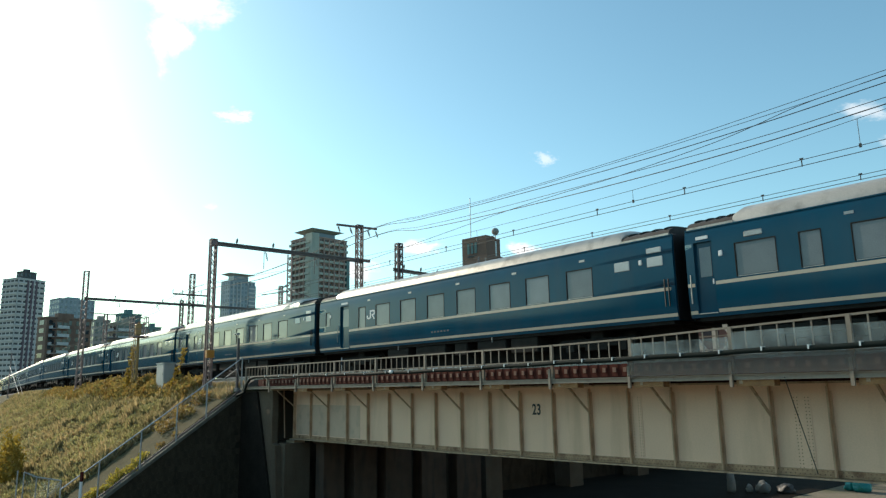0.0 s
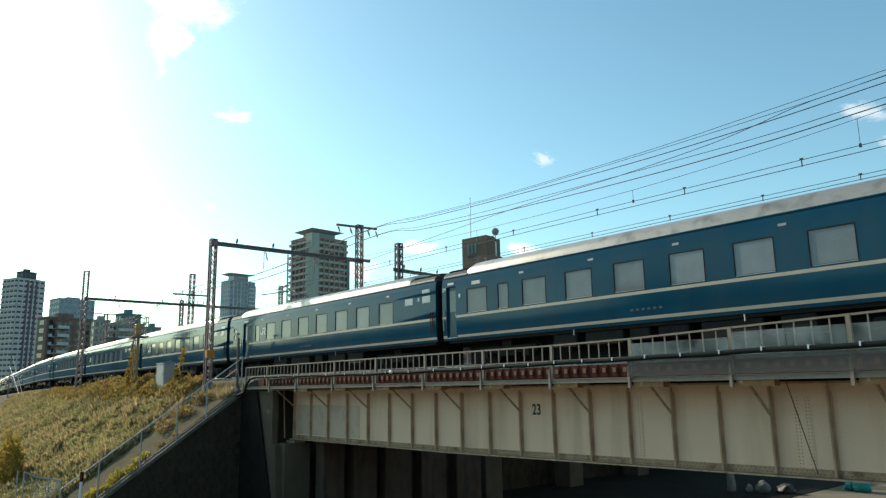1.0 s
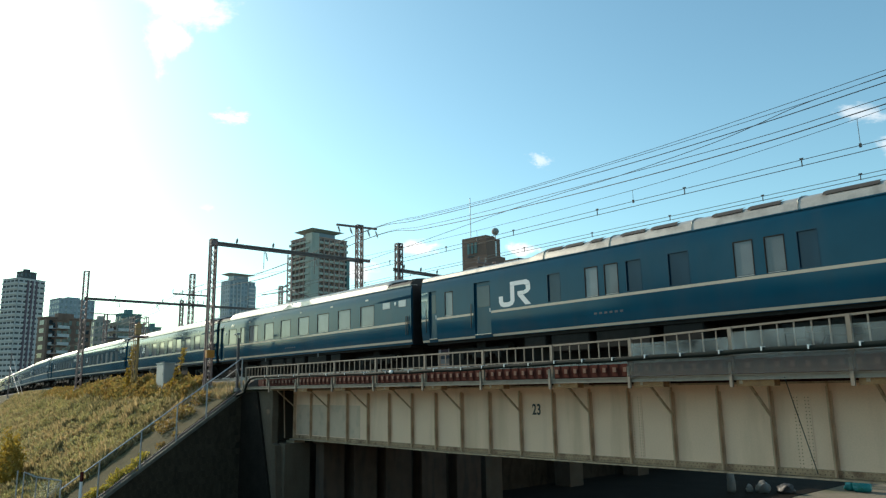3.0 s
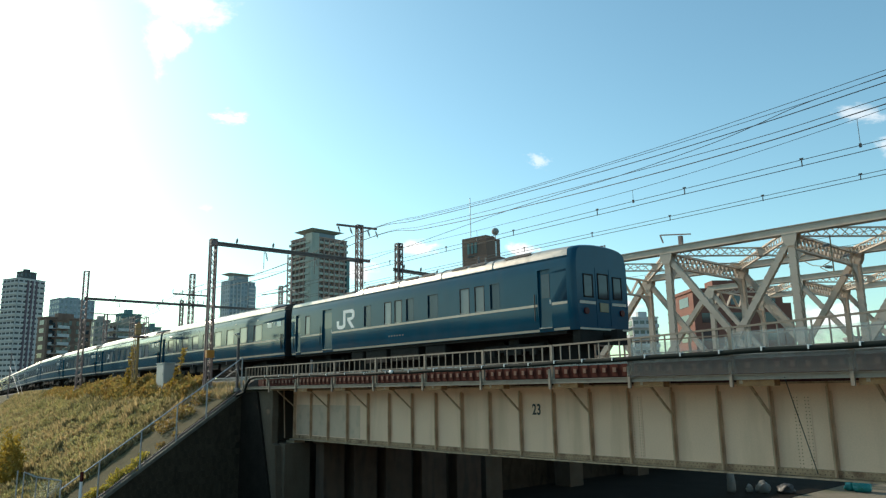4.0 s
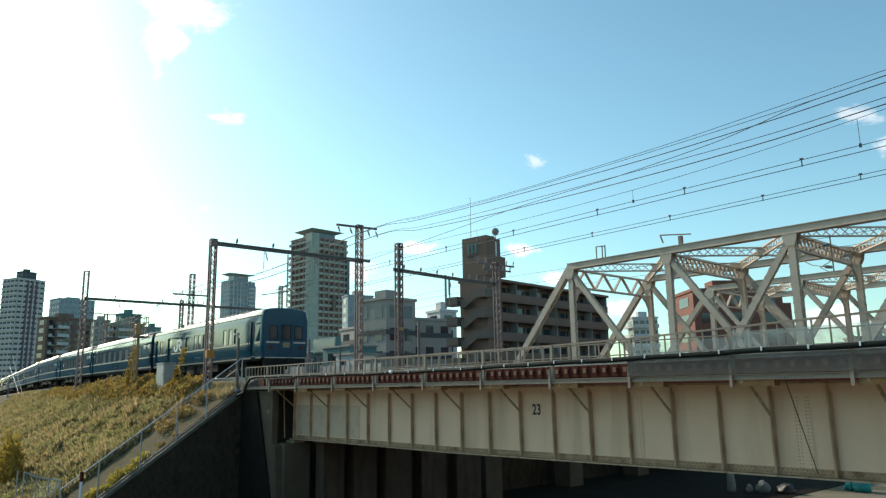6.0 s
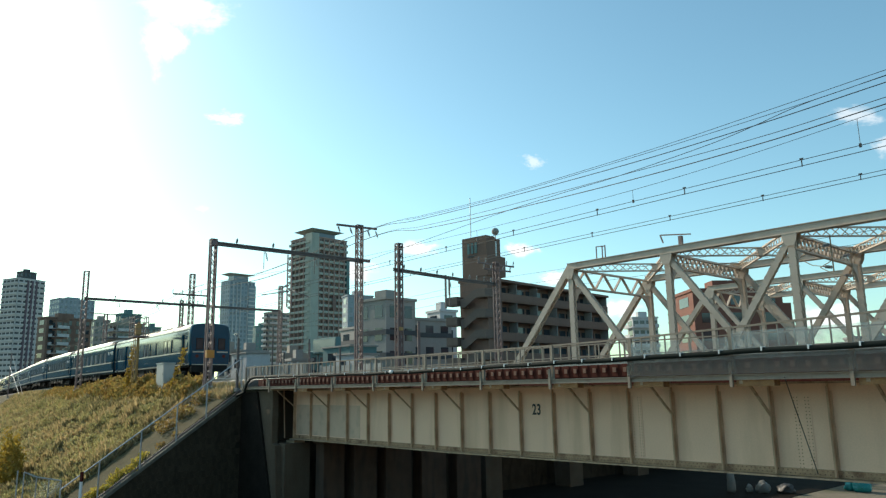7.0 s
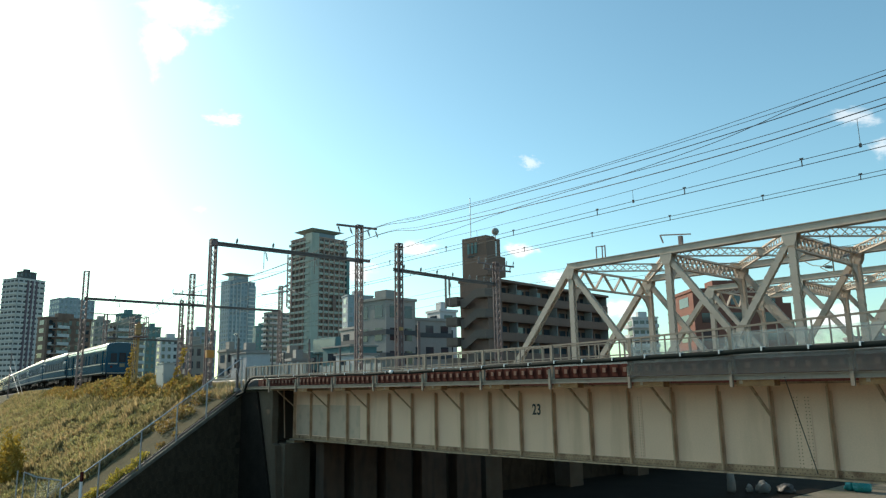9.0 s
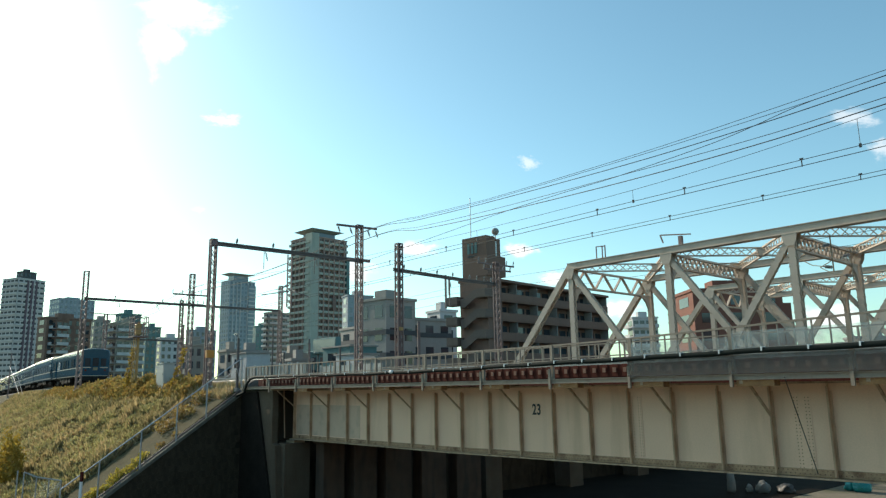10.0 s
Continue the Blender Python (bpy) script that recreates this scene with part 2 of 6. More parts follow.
# ---- mesh tools ----
def bm_box(bm, x0, y0, z0, x1, y1, z1, m=None):
    r = bmesh.ops.create_cube(bm, size=1.0)
    t = Matrix.Translation(((x0 + x1) / 2, (y0 + y1) / 2, (z0 + z1) / 2)) @ Matrix.Diagonal((abs(x1 - x0), abs(y1 - y0), abs(z1 - z0), 1))
    bmesh.ops.transform(bm, matrix=(m @ t) if m else t, verts=r["verts"])
    return r["verts"]


def bm_bar(bm, a, b, w, h=None):
    """Square bar from a to b, w across and h deep (upwards)."""
    a, b, h = Vector(a), Vector(b), h or w
    d = b - a
    up = Vector((0, 0, 1)) if abs(d.normalized().z) < 0.99 else Vector((0, 1, 0))
    x = d.normalized()
    y = up.cross(x).normalized()
    z = x.cross(y)
    m = Matrix((x, y, z)).transposed().to_4x4()
    m.translation = (a + b) / 2
    r = bmesh.ops.create_cube(bm, size=1.0)
    bmesh.ops.transform(bm, matrix=m @ Matrix.Diagonal((d.length, w, h, 1)), verts=r["verts"])
    return r["verts"]


def bm_rod(bm, a, b, r0, r1=None, n=8):
    a, b = Vector(a), Vector(b)
    d = b - a
    m = Matrix.Translation((a + b) / 2) @ d.to_track_quat("Z", "Y").to_matrix().to_4x4()
    c = bmesh.ops.create_cone(bm, cap_ends=True, segments=n, radius1=r0, radius2=r0 if r1 is None else r1, depth=d.length)
    bmesh.ops.transform(bm, matrix=m, verts=c["verts"])
    return c["verts"]


def bm_tube(bm, pts, r, n=6):
    """One continuous tube through the points."""
    pts = [Vector(q) for q in pts]
    rings = []
    for i, q in enumerate(pts):
        d = (pts[min(i + 1, len(pts) - 1)] - pts[max(i - 1, 0)]).normalized()
        up = Vector((0, 0, 1)) if abs(d.z) < 0.95 else Vector((0, 1, 0))
        a = d.cross(up).normalized()
        b = a.cross(d)
        rings.append([bm.verts.new(q + r * (math.cos(2 * math.pi * k / n) * a + math.sin(2 * math.pi * k / n) * b)) for k in range(n)])
    for s, t in zip(rings, rings[1:]):
        for k in range(n):
            bm.faces.new((s[k], s[(k + 1) % n], t[(k + 1) % n], t[k]))
    bm.faces.new(rings[0][::-1]); bm.faces.new(rings[-1])


def bm_prism(bm, outline, a0, a1, axis="x"):
    """Extrudes a closed outline from a0 to a1 along an axis; outline in the two other axes in order."""
    def at(q, a):
        return {"x": (a, q[0], q[1]), "y": (q[0], a, q[1]), "z": (q[0], q[1], a)}[axis]
    lo = [bm.verts.new(at(q, a0)) for q in outline]
    hi = [bm.verts.new(at(q, a1)) for q in outline]
    n = len(outline)
    bm.faces.new(lo); bm.faces.new(hi[::-1])
    for i in range(n):
        bm.faces.new((lo[i], hi[i], hi[(i + 1) % n], lo[(i + 1) % n]))
    return lo + hi


def bm_profile(bm, a, b, outline):
    """Extrudes a closed cross-section (across, up) along the line from a to b."""
    a, b = Vector(a), Vector(b)
    x = (b - a).normalized()
    y = Vector((0, 1, 0))
    z = x.cross(y).normalized()
    if z.z < 0 or (abs(z.z) < 1e-6 and z.x < 0):
        z = -z
    lo = [bm.verts.new(a + y * p + z * q) for p, q in outline]
    hi = [bm.verts.new(b + y * p + z * q) for p, q in outline]
    n = len(outline)
    bm.faces.new(lo); bm.faces.new(hi[::-1])
    for i in range(n):
        bm.faces.new((lo[i], hi[i], hi[(i + 1) % n], lo[(i + 1) % n]))


def done(bm, name, material, smooth=False, bevel=0.0):
    bmesh.ops.recalc_face_normals(bm, faces=bm.faces[:])
    if bevel:
        bmesh.ops.bevel(bm, geom=[e for e in bm.edges if e.calc_face_angle(0) > 0.6], offset=bevel, segments=1, affect="EDGES")
    me = bpy.data.meshes.new(name)
    bm.to_mesh(me)
    bm.free()
    me.materials.append(material)
    if smooth:
        me.shade_smooth()
        me.set_sharp_from_angle(angle=radians(40))
    return me


def part(name, bm, material, parent=None, label="", smooth=False, bevel=0.0):
    ob = new(name, done(bm, name, material, smooth, bevel))
    ob.parent = parent
    return tagged(ob, label)


def piece(name, mesh, parent, m=None, label=""):
    ob = new(name, mesh)
    ob.parent = parent
    if m:
        ob.matrix_basis = m
    return tagged(ob, label)


def thing(name, label, category, group="", m=None, kind=""):
    ob = new(name)
    ob.empty_display_size = 0.2
    if m:
        ob.matrix_basis = m
    return tagged(ob, label, category, group, kind)


def B():
    return bmesh.new()


# ---- ground, embankment, abutment ----
RAIL = 7.77           # rail head
TRACK_Y = 19.62       # centre line of the near track on the bridge
NEAR = 18.17          # near side of the carriages
CURVE_X, RADIUS = -33.2, 993.0
WING_X = -38.6        # river face of the abutment
FRAMES_X = [-6.59, -9.42, -12.46, -15.44, -18.63, -21.91, -25.24, -28.55, -31.95, -35.2]   # cross frames of the near girder


def track(s, off=0.0):
    """Place and heading on the near track (or off metres beside it), s metres from the first carriage gap towards the city."""
    x = -11.36 - s
    a = max(0.0, CURVE_X - x)
    psi = min(a / RADIUS, 0.095)
    r = RADIUS - off
    if a == 0:
        return x, TRACK_Y + off, 0.0
    rest = a - psi * RADIUS
    return CURVE_X - r * math.sin(psi) - rest * math.cos(psi), TRACK_Y + off + r * (1 - math.cos(psi)) + rest * math.sin(psi), -psi


def drop(s):
    """How far the line has come down from the bridge's level."""
    k = max(0.0, s - 92.0)
    return 0.0113 * k * k / (k + 28.0)


def ground():
    bm = B()
    bmesh.ops.create_grid(bm, x_segments=40, y_segments=40, size=2500)
    tagged(part("ground", bm, M_ground), "dry brown riverbank ground with sparse grass", "ground", kind="structure")


BANK = [(-19.5, 0.0), (-12.0, 0.6), (-10.2, 1.4), (-2.9, 6.75), (-2.2, 7.15), (-1.7, 7.2), (34.0, 7.2), (44.0, 0.0)]


# Dark sheet on the ground, shaped like the shade of bridges and bank.
def shade_ground():
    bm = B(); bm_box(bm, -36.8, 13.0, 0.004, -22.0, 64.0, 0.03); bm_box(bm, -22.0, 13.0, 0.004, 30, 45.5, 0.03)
    tagged(part("ground_under_bridge", bm, M_shade_earth), "earth under the bridges, coloured dark for their shade", "ground", kind="structure")


def embankment():
    bm = B()
    rings = []
    for i in range(60):
        x, y, psi = track(27.5 + i * 7.0)
        dz = drop(27.5 + i * 7.0)
        rings.append([bm.verts.new((x - o * math.sin(psi), y + o * math.cos(psi), max(0.0, z - 0.7 * dz * z / 7.2))) for o, z in BANK])
    for a, b in zip(rings, rings[1:]):
        for k in range(len(a) - 1):
            bm.faces.new((a[k], a[k + 1], b[k + 1], b[k]))
    bm.faces.new(rings[0])
    tagged(part("embankment", bm, M_soil), "railway embankment of brown soil under autumn grass", "embankment", kind="structure")


def abutment():
    slope = 0.707
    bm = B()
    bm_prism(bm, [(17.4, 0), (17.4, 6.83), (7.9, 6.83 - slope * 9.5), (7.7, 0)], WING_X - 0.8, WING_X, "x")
    w = tagged(part("wall_wing", bm, M_darkstone), "dark stone wing wall of the abutment, shade in its colour", "wall", kind="structure")
    # rough stones of the wing wall, two courses alternating
    rnd = random.Random(4)
    shapes = []
    for k in range(4):
        b2 = B()
        bm_box(b2, 0, -0.30, -0.16, 0.004 + 0.005 * k, 0.30, 0.16)
        for v in b2.verts:
            if v.co.x > 0.003:
                v.co.y *= 0.95; v.co.z *= 0.93
            v.co.y += rnd.uniform(-0.09, 0.09); v.co.z += rnd.uniform(-0.06, 0.06)
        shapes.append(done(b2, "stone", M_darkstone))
    n = 0
    for r in range(19):
        z = 0.35 + r * 0.34
        y = 17.0 - (0.31 if r % 2 else 0.0)
        while y > 7.9:
            if z < 6.6 - slope * (17.4 - y) and n < 290 and rnd.random() < 0.7:
                piece("stone", shapes[rnd.randrange(4)], w, pose(WING_X, y + rnd.uniform(-0.1, 0.1), z + rnd.uniform(-0.04, 0.04)))
                n += 1
            y -= 0.63
    # coping on the slope
    bm = B()
    bm_prism(bm, [(17.4, 6.83), (17.4, 7.02), (7.9, 7.02 - slope * 9.5), (7.9, 6.83 - slope * 9.5)], WING_X - 0.7, WING_X + 0.12, "x")
    tagged(part("wall_coping", bm, M_coping), "pale concrete coping along the wing wall", "coping", kind="structure")
    # paved slope behind the fence
    bm = B()
    bm_prism(bm, [(17.4, 6.2), (17.4, 6.78), (7.9, 6.78 - slope * 9.5), (7.9, 6.2 - slope * 9.5)], -43.4, WING_X - 0.7, "x")
    tagged(part("pavement_slope", bm, M_paving), "grey concrete paved strip down the embankment", "paving", kind="structure")
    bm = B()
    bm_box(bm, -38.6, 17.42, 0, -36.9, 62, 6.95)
    tagged(part("wall_abutment", bm, M_darkstone), "dark abutment wall under the bridge, shade in its colour", "wall", kind="structure")
    bm = B()
    bm_prism(bm, [(-36.88, 0), (-34.3, 0), (-34.6, 4.2), (-35.02, 4.3), (-35.02, 6.95), (-36.88, 6.95)], 17.42, 17.75, "y")
    bm_box(bm, -36.88, 17.75, 0, -34.2, 19.2, 4.3); bm_box(bm, -36.88, 17.75, 4.3, -36.75, 21.0, 6.9)
    tagged(part("wall_bearing_seat", bm, M_seat), "stained concrete bearing seat of the abutment", "wall", kind="structure")
    # the wing wall's dark stone laps over the edge of the seat, leaning towards the river
    bm = B()
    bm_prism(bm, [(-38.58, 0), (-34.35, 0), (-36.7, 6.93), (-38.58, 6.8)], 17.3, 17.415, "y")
    tagged(part("wall_wing_return", bm, M_shadestone), "dark stone return of the wing wall at the abutment", "wall", kind="structure")
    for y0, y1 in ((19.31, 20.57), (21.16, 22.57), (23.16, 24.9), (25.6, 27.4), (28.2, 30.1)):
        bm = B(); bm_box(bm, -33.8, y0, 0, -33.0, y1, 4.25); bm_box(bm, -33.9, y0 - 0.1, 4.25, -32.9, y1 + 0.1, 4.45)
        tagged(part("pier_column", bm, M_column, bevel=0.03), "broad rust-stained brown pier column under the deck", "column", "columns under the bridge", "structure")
    # bearing under the girder end
    t = thing("bridge_bearing", "grey steel bearing block under the girder end", "bearing")
    bm = B(); bm_box(bm, -35.1, 18.3, 4.3, -34.3, 18.95, 4.42); part("base_plate", bm, M_girder_edge, t)
    bm = B(); bm_box(bm, -34.95, 18.4, 4.42, -34.45, 18.85, 4.5); part("rocker", bm, M_steel, t)


def wing_fence():
    """Chain-link fence that climbs the wing wall to the bridge."""
    f = thing("chain_link_fence", "tall galvanised chain-link fence climbing the wing wall", "fence")
    foot = lambda y: 7.02 - 0.707 * (17.4 - y)
    posts = [17.3, 15.35, 13.8, 12.05, 10.15, 8.5]
    x = WING_X - 0.05
    for y in posts:
        bm = B(); bm_rod(bm, (x, y, foot(y) - 0.1), (x, y, foot(y) + 1.86), 0.04); part("post", bm, M_galv, f, smooth=True)
    bm = B(); bm_tube(bm, [(x, y, foot(y) + 1.84) for y in posts], 0.032, 8); part("top_rail", bm, M_galv, f, "dull galvanised top rail", smooth=True)
    bm = B(); bm_tube(bm, [(x, y, foot(y) + 0.12) for y in posts], 0.03, 6); part("bottom_rail", bm, M_mast, f, smooth=True)
    bm = B(); bm_tube(bm, [(x, 17.4, 6.9), (x, 17.0, 8.2), (x, 16.2, 7.6)], 0.02, 5); part("brace", bm, M_galv, f)
    bm = B()
    y = 8.4
    while y < 17.3:
        for sgn in (1, -1):
            a, b = (y, y + 1.7 * sgn) if sgn > 0 else (y, y - 1.7)
            za = foot(a) + 0.12
            b = min(max(b, 8.4), 17.3)
            bm_bar(bm, (x, a, za), (x, b, min(foot(b) + 1.82, za + abs(b - a) * 1.02 + 0.707 * (b - a))), 0.0035)
        y += 0.16
    tagged(part("wire_mesh", bm, M_wire, f), kind="stuff")
    # short return fence at the foot
    g = thing("low_fence", "low mesh fence with a pale bent top rail", "fence")
    pts = [(-44.0, 7.9, 3.0), (-44.0, 8.5, 2.7), (-43.6, 9.6, 2.45)]
    bm = B(); bm_tube(bm, pts, 0.04, 8); part("top_rail", bm, M_cabinet, g, smooth=True)
    for q in pts + [(-43.8, 9.05, 2.57), (-44.0, 7.6, 3.1)]:
        bm = B(); bm_rod(bm, (q[0], q[1], 0.0), q, 0.035); part("post", bm, M_galv, g, smooth=True)
    bm = B()
    for i in range(24):
        u = 7.7 + i * 0.08
        v = min(u + 1.2, 9.6)
        bm_bar(bm, (-43.9, u, 1.1), (-43.8, v, 2.4), 0.007); bm_bar(bm, (-43.9, u, 2.6), (-43.8, v, 1.1), 0.007)
    tagged(part("wire_mesh", bm, M_galv, g), kind="stuff")
    p = thing("marker_post", "white marker post with a red top beside the path", "post")
    bm = B(); bm_rod(bm, (-38.1, 9.2, 0.0), (-38.1, 9.25, 2.9), 0.07); part("post", bm, M_white, p, smooth=True)
    bm = B(); bm_rod(bm, (-38.1, 9.25, 2.9), (-38.1, 9.26, 3.35), 0.08); part("cap", bm, M_redlamp, p, "red reflective top", smooth=True)


ground()
shade_ground()
embankment()
abutment()
wing_fence()


# ---- near girder bridge ----
def girder_bridge():
    g = thing("girder_bridge", "cream-painted riveted plate girder railway bridge with rust-stained edges", "bridge")
    x0, x1 = -34.9, 9.0
    low = lambda x: 4.50 + 0.0118 * max(0.0, x + 22)      # the girder grows shallower towards the next pier
    frames = [-0.6, -3.45, -6.3, -9.2, -12.1, -15.1, -18.2, -21.35, -24.5, -27.8, -31.3, -34.7]
    feet = [-0.9, -3.75] + FRAMES_X[:-1] + [-34.8]
    for y in (18.6, 20.62):
        bm = B(); bm_prism(bm, [(x0, 4.53), (-22, low(-22) + 0.04), (x1, low(x1) + 0.04), (x1, 6.92), (x0, 6.92)], y, y + 0.03, "y"); part("web", bm, M_girder, g)
        bm = B(); bm_prism(bm, [(x0, 4.47), (-22, low(-22)), (x1, low(x1)), (x1, low(x1) + 0.04), (-22, low(-22) + 0.04), (x0, 4.51)], y - 0.26, y + 0.29, "y"); part("bottom_flange", bm, M_girder_edge, g)
        bm = B(); bm_box(bm, x0, y - 0.26, 6.94, x1, y + 0.29, 6.99); part("top_flange", bm, M_girder_edge, g)
    bm = B(); bm_prism(bm, [(x0, 4.52), (-22, low(-22) + 0.05), (x1, low(x1) + 0.05), (x1, low(x1) + 0.22), (-22, low(-22) + 0.22), (x0, 4.69)], 18.55, 18.597, "y"); part("bottom_angle", bm, M_rust_edge, g)
    bm = B(); bm_box(bm, x0, 18.55, 6.76, x1, 18.597, 6.935); part("top_angle", bm, M_girder, g)
    # stiffeners: an angle at every frame and one between
    bm = B(); bm_box(bm, -0.012, 18.47, 4.55, 0.012, 18.597, 6.78); bm_box(bm, -0.05, 18.575, 4.55, 0.05, 18.599, 6.78)
    bm_box(bm, -0.035, 18.47, 4.55, 0.0, 18.48, 6.70)
    stiff = done(bm, "stiffener", M_stiff)
    allx = sorted(frames + [(a + b) / 2 for a, b in zip(sorted(frames), sorted(frames)[1:])])
    for x in allx:
        piece("stiffener", stiff, g, pose(x, 0, low(x) - 4.5))
    # splice plates with a second angle
    for x in (-13.4, -8.45):
        bm = B(); bm_box(bm, x - 0.22, 18.585, 4.88, x + 0.22, 18.5975, 6.75); part("splice_plate", bm, M_girder, g)
    # brackets that carry the walkway
    bm = B()
    bm_bar(bm, (0, 18.55, 6.08), (0, 17.5, 6.96), 0.055, 0.055)
    bm_box(bm, -0.04, 17.12, 6.96, 0.04, 18.5, 7.04)
    brk = done(bm, "bracket", M_girder_edge)
    for x in frames:
        piece("bracket", brk, g, pose(x, 0, 0))
    bm = B(); bm_box(bm, 0.0, 17.13, 6.90, 0.95, 17.42, 7.045); cap = done(bm, "timber_pad", M_rustpad)
    for x in feet[:-1]:
        piece("timber_pad", cap, g, pose(x + 0.1, 0, 0))
    bm = B(); bm_box(bm, -38.4, 17.12, 7.05, x1, 17.2, 7.19); bm_box(bm, -38.4, 17.08, 7.05, x1, 17.12, 7.075); bm_box(bm, -38.4, 17.08, 7.165, x1, 17.12, 7.19)
    part("edge_channel", bm, M_rail_paint, g)
    bm = B(); bm_box(bm, -38.4, 17.2, 7.10, x1, 18.2, 7.14); part("walkway", bm, M_cover, g)
    bm = B(); bm_box(bm, -0.04, 17.05, 6.88, 0.04, 17.115, 7.5); ft = done(bm, "post_foot", M_rail_paint)
    for x in feet + [-38.0]:
        piece("post_foot", ft, g, pose(x, 0, 0))
    bm = B(); bm_box(bm, -34.6, 18.594, 4.74, -28.55, 18.598, 6.22); part("repainted_patch", bm, M_patch, g, "dull grey repainted patch")
    # rivets along the lower edge and the splices
    bm = B()
    def rivet(x, z, y=18.55, r=0.026):
        bm_rod(bm, (x, y, z), (x, y - 0.7 * r, z), r, 0.7 * r, 5)
    x = -34.8
    while x < -3:
        rivet(x, low(x) + 0.10, r=0.02); rivet(x + 0.06, low(x) + 0.18, r=0.02); x += 0.12
    for sx in (-13.4, -8.45):
        for dx in (-0.18, -0.1, 0.1, 0.18):
            for k in range(21):
                rivet(sx + dx, 4.9 + k * 0.085, 18.585, 0.015)
    tagged(part("rivet", bm, M_rivet, g), kind="stuff")
    # painted number on the web
    cu = bpy.data.curves.new("marking", "FONT")
    cu.body, cu.size, cu.extrude, cu.offset, cu.space_character = "23", 0.50, 0.002, 0.011, 1.06
    cu.materials.append(M_black)
    ob = new("marking", cu)
    ob.parent = g
    ob.matrix_basis = pose(-17.68, 18.588, 6.02, 90, 0, 0) @ Matrix.Diagonal((0.80, 1, 1, 1))
    tagged(ob, "black painted number 23")
    # sleepers with bolt plates on their ends
    bm = B(); bm_box(bm, -0.11, 18.12, 7.24, 0.11, 21.1, 7.60); sl = done(bm, "sleeper", M_red)
    bm = B(); bm_box(bm, -0.06, 18.09, 7.36, 0.06, 18.115, 7.50); ep = done(bm, "end_plate", M_block)
    bm = B(); bm_box(bm, -38.3, 18.2, 7.15, x1, 21.0, 7.235); part("deck_plate", bm, M_red, g)
    x = -37.6
    while x < 5:
        s = piece("sleeper", sl, g, pose(x, 0, 0))
        piece("end_plate", ep, s)
        x += 0.385
    bm = B(); bm_box(bm, -38.3, 18.135, 7.22, x1, 18.2, 7.585); part("guard_timber", bm, M_red, g)
    bm = B(); bm_rod(bm, (-35.3, 18.3, 4.5), (-35.5, 18.3, 6.95), 0.035); part("end_stay", bm, M_stiff, g, smooth=True)
    # lateral bracing under the deck
    for i in range(9):
        bm = B(); bm_bar(bm, (frames[i + 1], 18.7, 4.7), (frames[i + 2], 20.5, 4.7), 0.12, 0.12); part("cross_brace", bm, M_girder, g)


girder_bridge()


def rails(off, label):
    for side in (-0.56, 0.56):
        bm = B()
        prof = [(-0.065, 0), (0.065, 0), (0.01, 0.03), (0.01, 0.11), (0.034, 0.125), (0.034, 0.165), (-0.034, 0.165), (-0.034, 0.125), (-0.01, 0.11), (-0.01, 0.03)]
        rings = []
        for i in range(46):
            x, y, psi = track(-25 + i * 7.5, off + side)
            rings.append([bm.verts.new((x, y + o, RAIL - 0.165 + z - drop(-25 + i * 7.5))) for o, z in prof])
        for a, b in zip(rings, rings[1:]):
            for k in range(len(a)):
                bm.faces.new((a[k], a[(k + 1) % 10], b[(k + 1) % 10], b[k]))
        tagged(part("track_rail", bm, M_steel), label, "rail", "rails of the tracks", kind="structure")


def ballast_bed(off):
    bm = B()
    rings = []
    for i in range(50):
        x, y, psi = track(27.4 + i * 6.5, off)
        dz = drop(27.4 + i * 6.5)
        rings.append([bm.verts.new((x, y + o, z - dz)) for o, z in ((-2.1, 7.21), (-1.5, 7.58), (1.5, 7.58), (2.1, 7.21))])
    for a, b in zip(rings, rings[1:]):
        for k in range(3):
            bm.faces.new((a[k], a[k + 1], b[k + 1], b[k]))
    bm.faces.new(rings[0])
    tagged(part("ballast_bed", bm, M_ballast), "brown stone ballast bed of the track", "ballast", kind="structure")


for off in (0.0, 3.75):
    rails(off, "worn steel running rail on its track")
    ballast_bed(off)


def second_girder():
    g = thing("girder_bridge", "plain plate girder bridge of the second track behind the first", "bridge")
    for y in (22.4, 24.3):
        bm = B(); bm_box(bm, -34.9, y, 4.56, 9, y + 0.03, 6.95); part("web", bm, M_girder, g)
        bm = B(); bm_box(bm, -34.9, y - 0.25, 4.5, 9, y + 0.28, 4.55); part("bottom_flange", bm, M_girder_edge, g)
    bm = B(); bm_box(bm, -38.3, 21.9, 6.96, 9, 24.9, 7.2); part("deck_plate", bm, M_red, g)
    bm = B(); bm_box(bm, -0.11, 22.0, 7.205, 0.11, 24.8, 7.6); sl = done(bm, "sleeper", M_red)
    x = -37.5
    while x < 3:
        piece("sleeper", sl, g, pose(x, 0, 0)); x += 0.6


second_girder()


